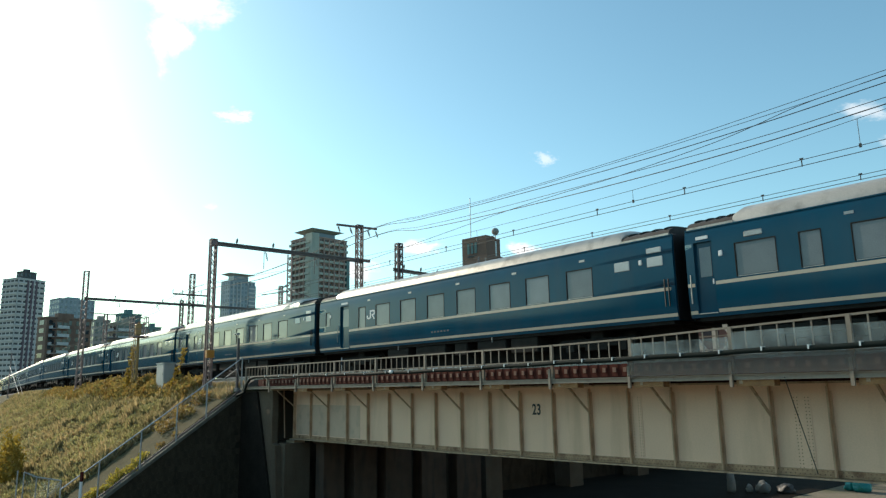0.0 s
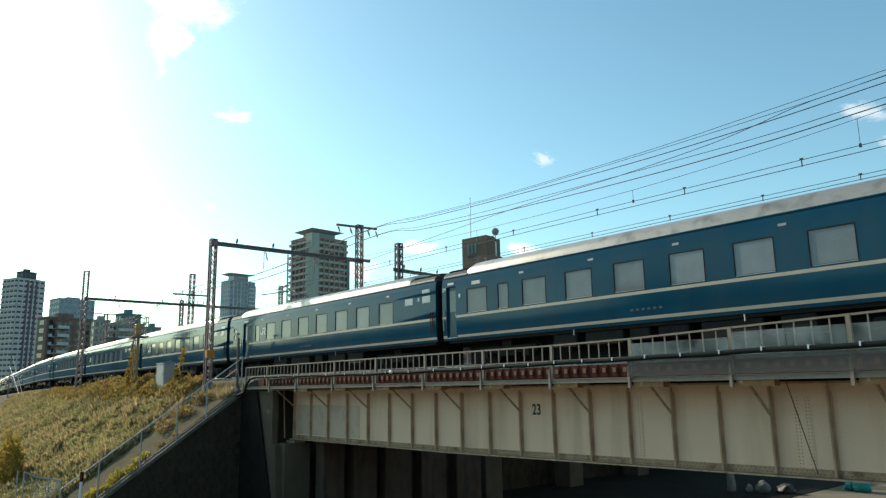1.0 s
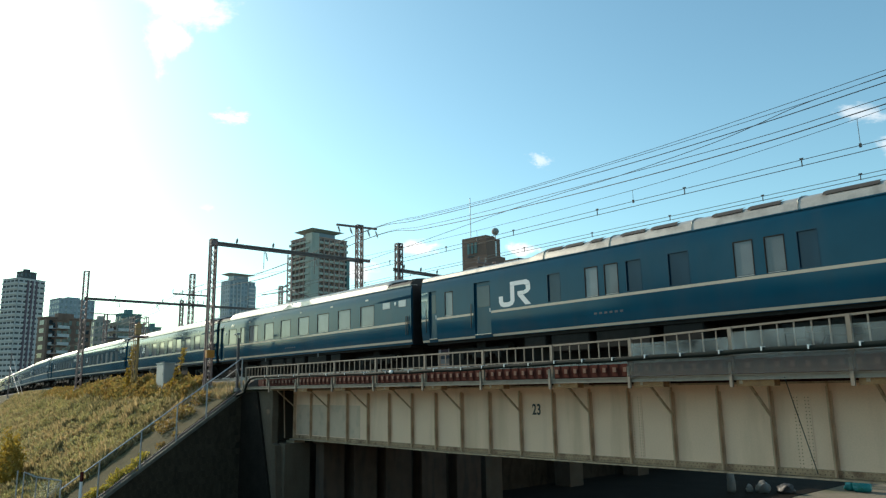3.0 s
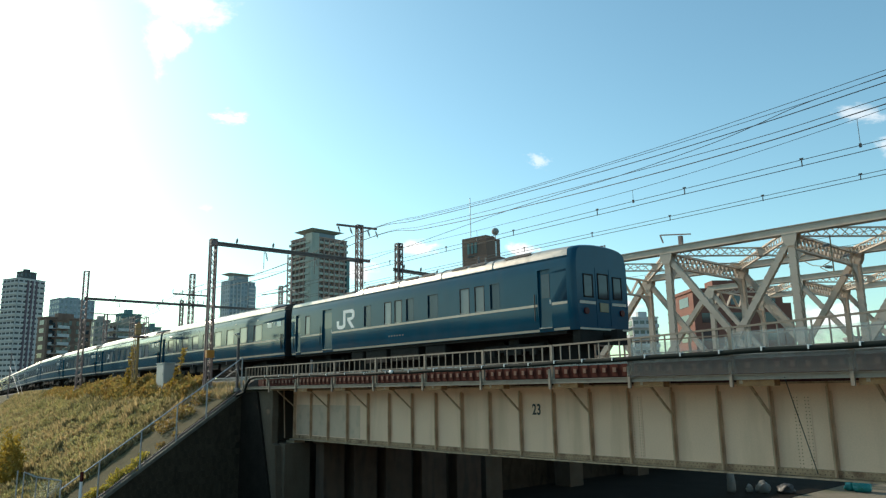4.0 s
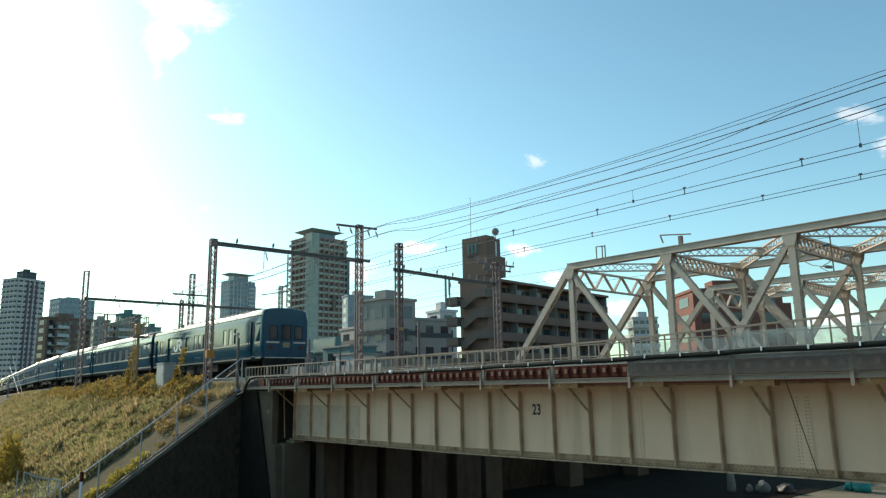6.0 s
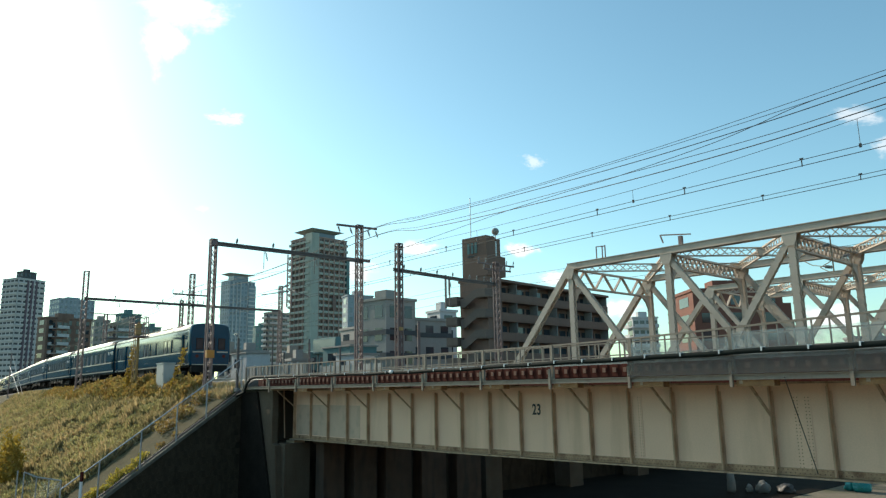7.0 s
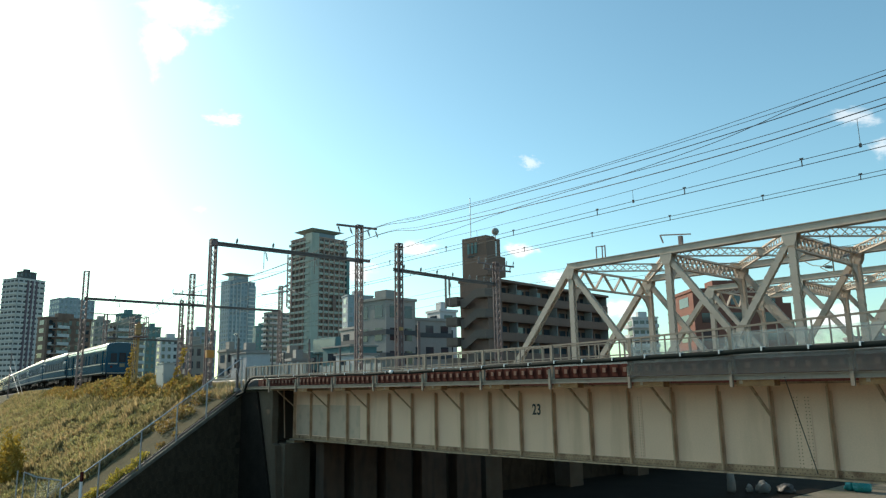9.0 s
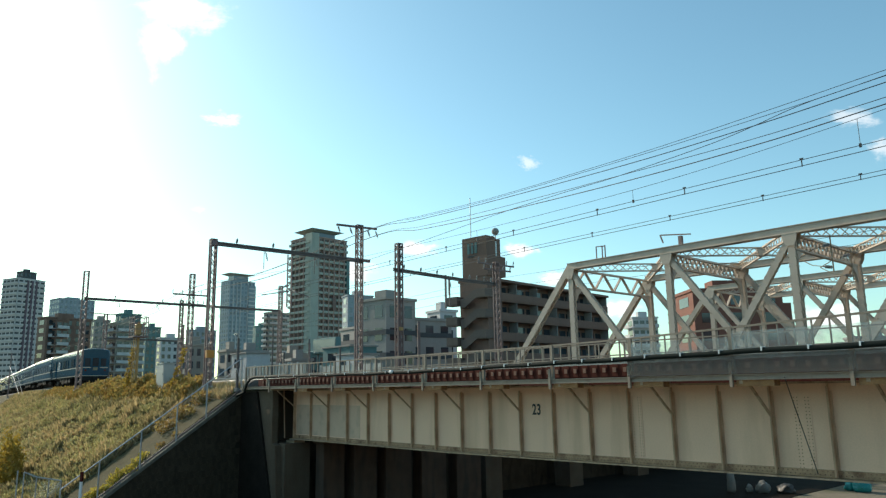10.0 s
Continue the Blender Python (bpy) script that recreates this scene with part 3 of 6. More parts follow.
# ---- walkway fence, cable pipe ----
def walkway_fence():
    f = thing("walkway_fence", "pale rust-spotted steel railing along the bridge walkway", "railing")
    posts = sorted(FRAMES_X[:-1] + [-3.75, -0.9, 2.0, -35.3, -37.9])
    z0, y = 7.19, 17.22
    top = lambda x: 8.23 + 0.031 * max(0.0, x + 13.6)      # the handrail climbs towards the river
    mp = {}
    for x in posts:
        bm = B(); bm_box(bm, -0.05, y - 0.04, z0, 0.05, y + 0.04, top(x) + 0.02); piece("post", done(bm, "post", M_rail_paint), f, pose(x, 0, 0))
    for a, b in zip(posts, posts[1:]):
        k = max(2, round((b - a) / 0.39))
        for i in range(1, k):
            x = a + (b - a) * i / k
            h = round(top(x) - 0.03, 2)
            if h not in mp:
                bm = B(); bm_box(bm, -0.017, y - 0.016, 7.6, 0.017, y + 0.016, h); mp[h] = done(bm, "baluster", M_rail_paint)
            piece("baluster", mp[h], f, pose(x, 0, 0))
        bm = B(); bm_prism(bm, [(a, top(a) - 0.03), (b, top(b) - 0.03), (b, top(b) + 0.02), (a, top(a) + 0.02)], y - 0.03, y + 0.03, "y"); part("top_rail", bm, M_rail_paint, f)
    bm = B(); bm_box(bm, posts[0], y - 0.02, 7.73, posts[-1], y + 0.02, 7.765); part("bottom_rail", bm, M_rail_paint, f)
    # plastic sheets tied to the railing
    for a, b in zip(posts, posts[1:]):
        if a > -12.6:
            mid = (a + b) / 2
            for c, d in ((a + 0.05, mid - 0.01), (mid + 0.01, b - 0.05)):
                bm = B(); bm_box(bm, c, y - 0.055, 7.62, d, y - 0.045, 8.24 if c > -9.5 else 8.12); part("sheet", bm, M_sheet, f, "cloudy translucent plastic sheet")
    bm = B(); bm_box(bm, -12.46, 17.03, 7.2, 9, 17.07, 7.66); part("cover_panel", bm, M_film, f, "grey cover panel over the sleeper ends")
    # far walkway railing across the second track
    h = thing("walkway_fence", "thin pale steel railing on the far side of the deck", "railing")
    for x in [-8.0 - 1.55 * i for i in range(20)]:
        bm = B(); bm_box(bm, x - 0.03, 25.6, 7.1, x + 0.03, 25.66, 8.75); part("post", bm, M_rail_paint, h)
    for z in (8.2, 8.72):
        bm = B(); bm_box(bm, -37.6, 25.6, z, -7.9, 25.65, z + 0.05); part("rail", bm, M_rail_paint, h)
    bm = B(); bm_box(bm, -38, 24.9, 6.95, -6, 25.8, 7.1); part("walkway", bm, M_cover, h)


walkway_fence()


def cable_pipe():
    p = thing("cable_pipe", "sagging black cable pipe clipped along the walkway edge", "pipe")
    pts = [(-39.2, 16.95, 6.55), (-37.6, 17.0, 6.9), (-37.3, 17.0, 7.35), (-36.9, 17.0, 7.6), (-36.3, 17.0, 7.68)]
    line = [(-40.0, 7.70), (-36.4, 7.68), (-30.3, 7.63), (-25.0, 7.59), (-20.0, 7.60), (-16.0, 7.655), (-12.0, 7.69), (-9.0, 7.735), (-6.0, 7.75), (8.0, 7.76)]
    def height(x):
        for (a, za), (b, zb) in zip(line, line[1:]):
            if a <= x <= b:
                return za + (zb - za) * (x - a) / (b - a) + 0.010 * math.sin(x * 2.03)
    x = -35.5
    while x < 6:
        pts.append((x, 16.99, height(x)))
        x += 0.5
    bm = B(); bm_tube(bm, pts, 0.068, 10); part("pipe", bm, M_pipe, p, smooth=True)
    bm = B(); bm_box(bm, -0.018, 16.915, -0.02, 0.018, 17.1, 0.082); cl = done(bm, "clip", M_clip)
    x = -35.0
    while x < 3:
        piece("clip", cl, p, pose(x, 0, height(x)), "bright steel clip")
        x += 1.55 if x < -20 else 1.1
    bm = B(); bmesh.ops.create_icosphere(bm, subdivisions=2, radius=0.085, matrix=pose(-23.75, 16.92, 7.63) @ Matrix.Diagonal((1.5, 0.8, 0.9, 1))); part("wrapped_joint", bm, M_white, p, "white wrapped joint on the pipe", smooth=True)
    # thin stay rope in front of the girder
    r = thing("stay_rope", "thin dark rope hanging across the girder web", "rope")
    bm = B(); bm_rod(bm, (-8.1, 17.1, 7.1), (-8.1, 18.3, 4.8), 0.012, n=5); part("rope", bm, M_black, r)


cable_pipe()


# ---- train ----
SIDE = [(1.0, 1.372), (1.12, 1.398), (1.26, 1.419), (1.42, 1.434), (1.60, 1.444), (1.80, 1.449), (2.0, 1.45), (3.0, 1.45), (3.12, 1.448), (3.25, 1.440), (3.37, 1.424), (3.48, 1.39)]     # height over rail, half width


def half_width(z):
    for (a, wa), (b, wb) in zip(SIDE, SIDE[1:]):
        if a <= z <= b:
            return wa + (wb - wa) * (z - a) / (b - a)
    return SIDE[-1][1]


def side_wall(bm, u0, u1, openings, sgn):
    """Carriage side with real openings and their reveals; u along the car, sgn -1 near, 1 far."""
    us = sorted({u0, u1, *[o[0] for o in openings], *[o[1] for o in openings]})
    zs = sorted({*[z for z, _ in SIDE], *[o[2] for o in openings], *[o[3] for o in openings]})
    grid = {}
    def v(u, z, d=0.0):
        k = (round(u, 4), round(z, 4), d)
        if k not in grid:
            grid[k] = bm.verts.new((u, sgn * (half_width(z) - d), z))
        return grid[k]
    for a, b in zip(us, us[1:]):
        for c, d in zip(zs, zs[1:]):
            if any(o[0] < (a + b) / 2 < o[1] and o[2] < (c + d) / 2 < o[3] for o in openings):
                continue
            bm.faces.new((v(a, c), v(b, c), v(b, d), v(a, d)))
    for o in openings:
        ou = [u for u in us if o[0] <= u <= o[1]]
        oz = [z for z in zs if o[2] <= z <= o[3]]
        for a, b in zip(ou, ou[1:]):
            for z in (o[2], o[3]):
                bm.faces.new((v(a, z), v(b, z), v(b, z, 0.12), v(a, z, 0.12)))
        for c, d in zip(oz, oz[1:]):
            for u in (o[0], o[1]):
                bm.faces.new((v(u, c), v(u, d), v(u, d, 0.12), v(u, c, 0.12)))


def roof_ring(z_edge, w_edge, top, n=14, p=0.68):
    return [(-w_edge * math.cos(math.pi * i / n), z_edge + (top - z_edge) * math.sin(math.pi * i / n) ** p) for i in range(n + 1)]


def loft(bm, rings, cap=True):
    rows = [[bm.verts.new(q) for q in r] for r in rings]
    for a, b in zip(rows, rows[1:]):
        for k in range(len(a) - 1):
            bm.faces.new((a[k], a[k + 1], b[k + 1], b[k]))
    if cap:
        bm.faces.new(rows[0]); bm.faces.new(rows[-1])


def window_part(c, u0, u1, z0, z1, name="window", pane=None, label=""):
    y = -half_width((z0 + z1) / 2)
    bm = B()
    t = 0.025
    for a, b, d, e in ((u0, u1, z0, z0 + t), (u0, u1, z1 - t, z1), (u0, u0 + t, z0 + t, z1 - t), (u1 - t, u1, z0 + t, z1 - t)):
        bm_box(bm, a, y - 0.006, d, b, y + 0.03, e)
    w = part(name, bm, M_under, c, label)
    bm = B(); bm_box(bm, u0 + 0.05, y - 0.012, z0 - 0.004, u1 - 0.02, y + 0.01, z0 + 0.016); part("sill", bm, M_steel, w)
    bm = B(); bm_box(bm, u0 + 0.01, y + 0.022, z0 + 0.01, u1 - 0.01, y + 0.04, z1 - 0.01); part("pane", bm, pane or M_pane, w)


def door_part(c, u0, u1, z0, z1, deep=0.10, pane=None):
    y = -half_width(2.0) + deep
    um = (u0 + u1) / 2
    bm = B(); bm_box(bm, u0, y, z0, u1, y + 0.03, z1)
    d = part("door", bm, M_blue, c)
    bm = B(); bm_box(bm, u0 + 0.12, y - 0.012, z0 + 1.0, u1 - 0.1, y - 0.002, z1 - 0.15); part("pane", bm, pane or M_pane, d)
    bm = B(); bm_box(bm, u1 - 0.09, y - 0.04, z0 + 0.78, u1 - 0.05, y - 0.005, z0 + 0.92); part("handle", bm, M_white, d, "bright door handle")
    bm = B(); bm_box(bm, u0, y - 0.07, z0 - 0.03, u1, y - 0.01, z0 - 0.005); part("step", bm, M_steel, d)


def stripe(c, z0, z1, spans):
    for a, b in spans:
        bm = B()
        rows = []
        for z in (z0, z1):
            w = half_width(z) + 0.004
            rows.append((z, w))
        (za, wa), (zb, wb) = rows
        for sgn in (-1,):
            v = [bm.verts.new((a, sgn * wa, za)), bm.verts.new((b, sgn * wa, za)), bm.verts.new((b, sgn * wb, zb)), bm.verts.new((a, sgn * wb, zb))]
            w2 = [bm.verts.new((q.co.x, q.co.y - sgn * 0.003, q.co.z)) for q in v]
            bm.faces.new(v); bm.faces.new(w2)
            for i in range(4):
                bm.faces.new((v[i], v[(i + 1) % 4], w2[(i + 1) % 4], w2[i]))
        part("stripe", bm, M_cream, c)


def logo(c, u0, u1, z0, z1):
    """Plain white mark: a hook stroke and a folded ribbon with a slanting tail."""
    w, h = u1 - u0, z1 - z0
    y = -half_width((z0 + z1) / 2) - 0.004
    bm = B()
    P = lambda pts: bm_prism(bm, [(u0 + a * w, z0 + b * h) for a, b in pts], y, y + 0.003, "y")
    P([(0.0, 0.46), (0.0, 0.2), (0.05, 0.06), (0.15, 0.0), (0.33, 0.0), (0.44, 0.06), (0.5, 0.2), (0.5, 0.82), (0.37, 0.82), (0.37, 0.24), (0.33, 0.19), (0.17, 0.19), (0.13, 0.24), (0.13, 0.46)])
    P([(0.37, 0.825), (0.8, 0.825), (0.86, 0.78), (0.995, 0.80), (0.97, 0.92), (0.88, 1.0), (0.37, 1.0)])
    P([(0.86, 0.775), (0.86, 0.62), (0.80, 0.57), (0.80, 0.42), (0.92, 0.47), (0.995, 0.58), (0.995, 0.795)])
    P([(0.60, 0.57), (0.795, 0.57), (0.795, 0.42), (0.60, 0.42)])
    P([(0.60, 0.415), (0.77, 0.415), (1.0, 0.0), (0.83, 0.0)])
    part("emblem", bm, M_white, c, "white painted emblem")


def lettering(c, u0, u1, z):
    for i in range(6):
        a = u0 + (u1 - u0) * i / 6
        bm = B(); bm_box(bm, a, -half_width(z) - 0.006, z, a + (u1 - u0) / 11, -half_width(z) - 0.001, z + 0.065); part("lettering", bm, M_dulltext, c)


def bogie(c, u):
    bm = B()
    for y in (-0.95, 0.95):
        bm_box(bm, u - 1.5, y - 0.09, 0.42, u + 1.5, y + 0.09, 0.68)
        bm_box(bm, u - 0.45, y - 0.13, 0.3, u + 0.45, y + 0.13, 0.5)
    bm_box(bm, u - 0.25, -1.0, 0.5, u + 0.25, 1.0, 0.95)
    b = part("bogie", bm, M_under, c, bevel=0.02)
    for x in (u - 1.05, u + 1.05):
        for y in (-0.56, 0.56):
            bm = B(); bm_rod(bm, (x, y - 0.06, 0.43), (x, y + 0.06, 0.43), 0.43, n=20); part("wheel", bm, M_under, b, smooth=True)
        bm = B(); bm_box(bm, x - 0.16, -1.12, 0.28, x + 0.16, -0.9, 0.58); part("axle_box", bm, M_under, b)


def underframe(c, u0, u1, seed):
    rnd = random.Random(seed)
    bm = B(); bm_box(bm, u0, -1.3, 0.9, u1, 1.3, 1.01); part("underframe", bm, M_under, c)
    # added dark box along the car, hides the bright background under the floor
    bm = B(); bm_box(bm, u0 + 0.3, -0.42, 0.10, u1 - 0.3, 0.42, 0.9); part("dark_filler", bm, M_under, c)
    u = u0 + 5.4
    while u < u1 - 6.5:
        w = rnd.uniform(0.7, 2.0)
        bm = B(); bm_box(bm, u, -1.25, rnd.uniform(0.3, 0.55), u + w, -0.3, 0.9); part("equipment_box", bm, M_under, c, bevel=0.03)
        u += w + rnd.uniform(0.2, 0.6)


def shell(c, u0, u1, openings):
    bm = B()
    side_wall(bm, u0, u1, openings, -1)
    side_wall(bm, u0, u1, [], 1)
    prof = [(-w, z) for z, w in SIDE] + [(w, z) for z, w in reversed(SIDE)]
    for u in (u0, u1):
        bm.faces.new([bm.verts.new((u, y, z)) for y, z in prof])
    bmesh.ops.remove_doubles(bm, verts=bm.verts[:], dist=0.0005)
    part("body", bm, M_blue, c, smooth=True)
    bm = B(); bm_box(bm, u0 + 0.1, -1.28, 1.05, u1 - 0.1, -1.25, 3.4); part("lining", bm, M_under, c)


def gutter(c, u0, u1):
    for y in (-1.405, 1.405):
        bm = B(); bm_box(bm, u0, y - 0.02, 3.46, u1, y + 0.02, 3.495); part("gutter", bm, M_blue, c)


def sleeping_car(kind_a, label):
    c = thing("sleeping_car", label, "railway carriage", "carriages of the train")
    U = lambda u: u - 10.65
    u0, u1 = U(0.30), U(20.45)
    if kind_a:
        doors = [(0.55, 1.12, 1.12, 3.1)]
        wins = [(1.76, 2.9, 2.0, 2.92), (3.47, 4.03, 2.0, 2.92)] + [(4.71 + 1.977 * k, 5.84 + 1.977 * k, 2.0, 2.92) for k in range(7)]
        small = [(2.02, 2.6, 2.99, 3.22)]
    else:
        doors = [(2.25, 3.02, 1.12, 3.1)]
        wins = [(0.9, 1.32, 2.25, 2.92), (3.85, 4.45, 1.98, 2.92)] + [(5.25 + 1.86 * k, 6.35 + 1.86 * k, 1.98, 2.92) for k in range(7)]
        small = []
    tail = [(18.34, 18.98, 2.58, 2.95), (19.53, 20.15, 2.58, 2.95)] + ([] if kind_a else [(19.53, 20.12, 2.99, 3.22)])
    ops = [(U(a), U(b), z0, z1) for a, b, z0, z1 in doors + wins]
    shell(c, u0, u1, ops)
    for a, b, z0, z1 in wins:
        window_part(c, U(a), U(b), z0, z1)
    for a, b, z0, z1 in tail + small:
        bm = B(); bm_box(bm, U(a), -1.465, z0, U(b), -1.33, z1); part("small_window", bm, M_frost if a > 18 else M_steel, c, "small frosted window" if a > 18 else "steel ventilator grille", bevel=0.055)
    for a, b, z0, z1 in doors:
        door_part(c, U(a), U(b), z0, z1)
        bm = B(); bm_box(bm, U(a) + 0.1, -1.46, 3.17, U(b) - 0.1, -1.435, 3.26); part("side_lamp", bm, M_white, c)
        bm = B(); bm_rod(bm, (U(a) - 0.12, -1.5, 1.4), (U(a) - 0.12, -1.5, 2.2), 0.018, n=6); part("grab_rail", bm, M_steel, c)
    d0, d1 = U(doors[0][0]), U(doors[0][1])
    stripe(c, 1.10, 1.195, [(u0, d0 - 0.03), (d1 + 0.03, u1)])
    stripe(c, 1.86, 1.965 - 0.01, [(u0, d0 - 0.03), (d1 + 0.03, u1 - 0.12)])
    if not kind_a:
        logo(c, U(4.56), U(5.2), 2.3, 2.7)
    lettering(c, U(9.2), U(10.4), 1.38)
    for k in range(5):
        uu = U(4.6 + 3.1 * k)
        bm = B(); bm_box(bm, uu, -1.455, 3.14, uu + 0.22, -1.43, 3.21); part("side_lamp", bm, M_steel, c)
    for a in (20.14, 20.27):
        bm = B(); bm_rod(bm, (U(a), -1.49, 1.4), (U(a), -1.49, 2.2), 0.02, n=6); part("grab_rail", bm, M_rubber, c)
    bm = B(); bm_box(bm, U(19.28), -1.475, 2.72, U(19.4), -1.44, 2.88); part("side_lamp", bm, M_white, c, bevel=0.02)
    bm = B(); bm_box(bm, U(1.3), -1.475, 2.62, U(1.42), -1.44, 2.78); part("side_lamp", bm, M_white, c, bevel=0.02)
    for a in (7.0, 12.8):
        bm = B(); bm_rod(bm, (U(a), -1.47, 0.98), (U(a), -1.47, 0.8), 0.025, n=6); part("drain_pipe", bm, M_steel, c)
    # roof with lower dark ends
    bm = B()
    loft(bm, [[(u, y, z) for y, z in roof_ring(3.48, 1.39, t)] for u, t in ((U(1.75), 3.95), (U(1.95), 4.08), (U(18.45), 4.08), (U(18.65), 3.95))])
    part("roof", bm, M_roof, c, smooth=True)
    for a, b in ((0.36, 1.76), (18.64, 20.33)):
        bm = B()
        loft(bm, [[(U(a), y, z) for y, z in roof_ring(3.485, 1.385, 3.86)], [(U(b), y, z) for y, z in roof_ring(3.485, 1.385, 3.86)]])
        part("roof_end", bm, M_roofdark, c, "dark canvas-covered roof end", smooth=True)
        for k in range(4):
            uu = U(a) + 0.2 + k * (b - a - 0.4) / 3
            bm = B(); bm_tube(bm, [(uu, y * 1.005, z + 0.03) for y, z in roof_ring(3.485, 1.385, 3.86)][2:-2], 0.03, 5); part("roof_rib", bm, M_roofdark, c)
        bm = B(); bm_box(bm, U(a), -1.40, 3.47, U(b), -1.0, 3.56); part("roof_edge", bm, M_roof, c)
    gutter(c, u0, u1)
    underframe(c, u0 + 0.2, u1 - 0.2, 3 if kind_a else 5)
    bogie(c, U(3.4)); bogie(c, U(17.2))
    # corrugated gangway at the rear
    bm = B()
    for k in range(4):
        uu = U(20.34) + k * 0.13
        bm_box(bm, uu, -0.62, 1.0, uu + 0.06, 0.62, 3.55); bm_box(bm, uu + 0.06, -0.56, 1.05, uu + 0.13, 0.56, 3.5)
    part("gangway_bellows", bm, M_rubber, c, "black rubber gangway bellows")
    bm = B(); bm_box(bm, u1 + 0.003, -1.36, 1.02, u1 + 0.02, 1.36, 3.5); part("end_panel", bm, M_rubber, c)
    bm = B(); bm_box(bm, u0 - 0.02, -1.36, 1.02, u0 - 0.003, 1.36, 3.5); part("end_panel", bm, M_rubber, c)
    return c


def power_car():
    c = thing("power_car", "blue generator car with raised grilled roof, cream stripes and tail windows", "railway carriage", "carriages of the train")
    U = lambda u: u - 10.65
    u0, u1 = U(0.12), U(19.2)
    doors = [(0.6, 1.08, 1.15, 3.05), (3.35, 4.25, 1.15, 3.08), (17.9, 18.48, 1.15, 3.12)]
    light = [(1.62, 2.12), (8.7, 9.24), (9.48, 10.02), (13.8, 14.36), (14.66, 15.2)]
    dark = [(7.08, 7.66), (10.3, 10.86), (11.78, 12.46), (15.5, 16.02)]
    ops = [(U(a), U(b), z0, z1) for a, b, z0, z1 in doors] + [(U(a), U(b), 1.98, 2.94) for a, b in light + dark]
    shell(c, u0, u1, ops)
    for a, b in light:
        window_part(c, U(a), U(b), 1.98, 2.94)
    for a, b in dark:
        w = 1.45
        bm = B(); bm_box(bm, U(a), -w + 0.05, 1.98, U(b), -w + 0.07, 2.94)
        v = part("blank_panel", bm, M_bluedark, c, "dark blue blanked window panel", bevel=0.008)
        bm = B()
        for d, e, f, h in ((a, b, 1.98, 2.0), (a, b, 2.92, 2.94), (a, a + 0.02, 2.0, 2.92), (b - 0.02, b, 2.0, 2.92)):
            bm_box(bm, U(d), -w - 0.005, f, U(e), -w + 0.03, h)
        part("rim", bm, M_bluedark, v)
    for a, b, z0, z1 in doors:
        door_part(c, U(a), U(b), z0, z1, 0.08, M_darkglass)
        bm = B(); bm_rod(bm, (U(a) - 0.12, -1.5, 1.4), (U(a) - 0.12, -1.5, 2.3), 0.02, n=6); part("grab_rail", bm, M_rubber, c)
    cuts = [u0] + [q for a, b, _, _ in doors for q in (U(a) - 0.04, U(b) + 0.04)] + [u1]
    spans = [(cuts[i], cuts[i + 1]) for i in range(0, len(cuts), 2)]
    stripe(c, 1.02, 1.10, spans)
    stripe(c, 1.87, 1.955, spans)
    logo(c, U(4.72), U(6.3), 2.02, 2.90)
    lettering(c, U(9.0), U(10.2), 1.40)
    # rounded rear end
    rear, vlist = [], []
    for du, k in ((0.0, 1.0), (0.16, 0.996), (0.28, 0.975), (0.35, 0.93)):
        prof = [(-w * k, z) for z, w in SIDE] + [(y * k, z - (1 - k) * 0.9) for y, z in roof_ring(3.48, 1.39, 3.93, 14, 0.5)[1:-1]] + [(w * k, z) for z, w in reversed(SIDE)]
        rear.append([(u1 + du, y, z) for y, z in prof])
    bm = B(); loft(bm, rear); part("tail_end", bm, M_blue, c, smooth=True)
    xe = u1 + 0.352
    for y, w, z0, z1 in ((-0.78, 0.50, 2.08, 2.86), (0.0, 0.56, 2.05, 2.92), (0.78, 0.50, 2.08, 2.86)):
        bm = B()
        for a, b, d, e in ((y - w / 2, y + w / 2, z0, z0 + 0.04), (y - w / 2, y + w / 2, z1 - 0.04, z1), (y - w / 2, y - w / 2 + 0.04, z0, z1), (y + w / 2 - 0.04, y + w / 2, z0, z1)):
            bm_box(bm, xe - 0.01, a, d, xe + 0.02, b, e)
        w2 = part("tail_window", bm, M_under, c)
        bm = B(); bm_box(bm, xe - 0.01, y - w / 2 + 0.02, z0 + 0.02, xe + 0.006, y + w / 2 - 0.02, z1 - 0.02); part("pane", bm, M_darkglass, w2)
    for y0, y1 in ((-1.24, -0.42), (0.46, 1.24)):
        for z0, z1 in ((1.86, 1.955),):
            bm = B(); bm_box(bm, xe - 0.005, y0, z0, xe + 0.006, y1, z1); part("stripe", bm, M_cream, c)
    bm = B(); bm_box(bm, xe - 0.005, -1.28, 1.01, xe + 0.006, 1.28, 1.07); part("stripe", bm, M_cream, c)
    for y in (-0.37, 0.37):
        bm = B(); bm_box(bm, xe - 0.005, y - 0.02, 1.15, xe + 0.012, y + 0.02, 3.1); part("door_frame", bm, M_blue, c)
    bm = B(); bm_box(bm, xe - 0.005, -0.22, 1.62, xe + 0.03, 0.22, 1.92); part("train_sign", bm, M_sign, c, "cream tail sign panel")
    for y in (-0.95, 0.95):
        bm = B(); bm_rod(bm, (xe - 0.02, y, 1.62), (xe + 0.06, y, 1.62), 0.11, n=14); part("tail_lamp", bm, M_redlamp, c, "unlit red tail lamp", smooth=True)
    bm = B(); bm_rod(bm, (xe, 0, 0.85), (xe + 0.45, 0, 0.85), 0.12); bm_box(bm, xe + 0.35, -0.15, 0.7, xe + 0.6, 0.15, 1.0); part("coupler", bm, M_under, c)
    bm = B(); bm_box(bm, u1, -1.25, 0.55, xe - 0.05, 1.25, 1.0); part("apron", bm, M_under, c)
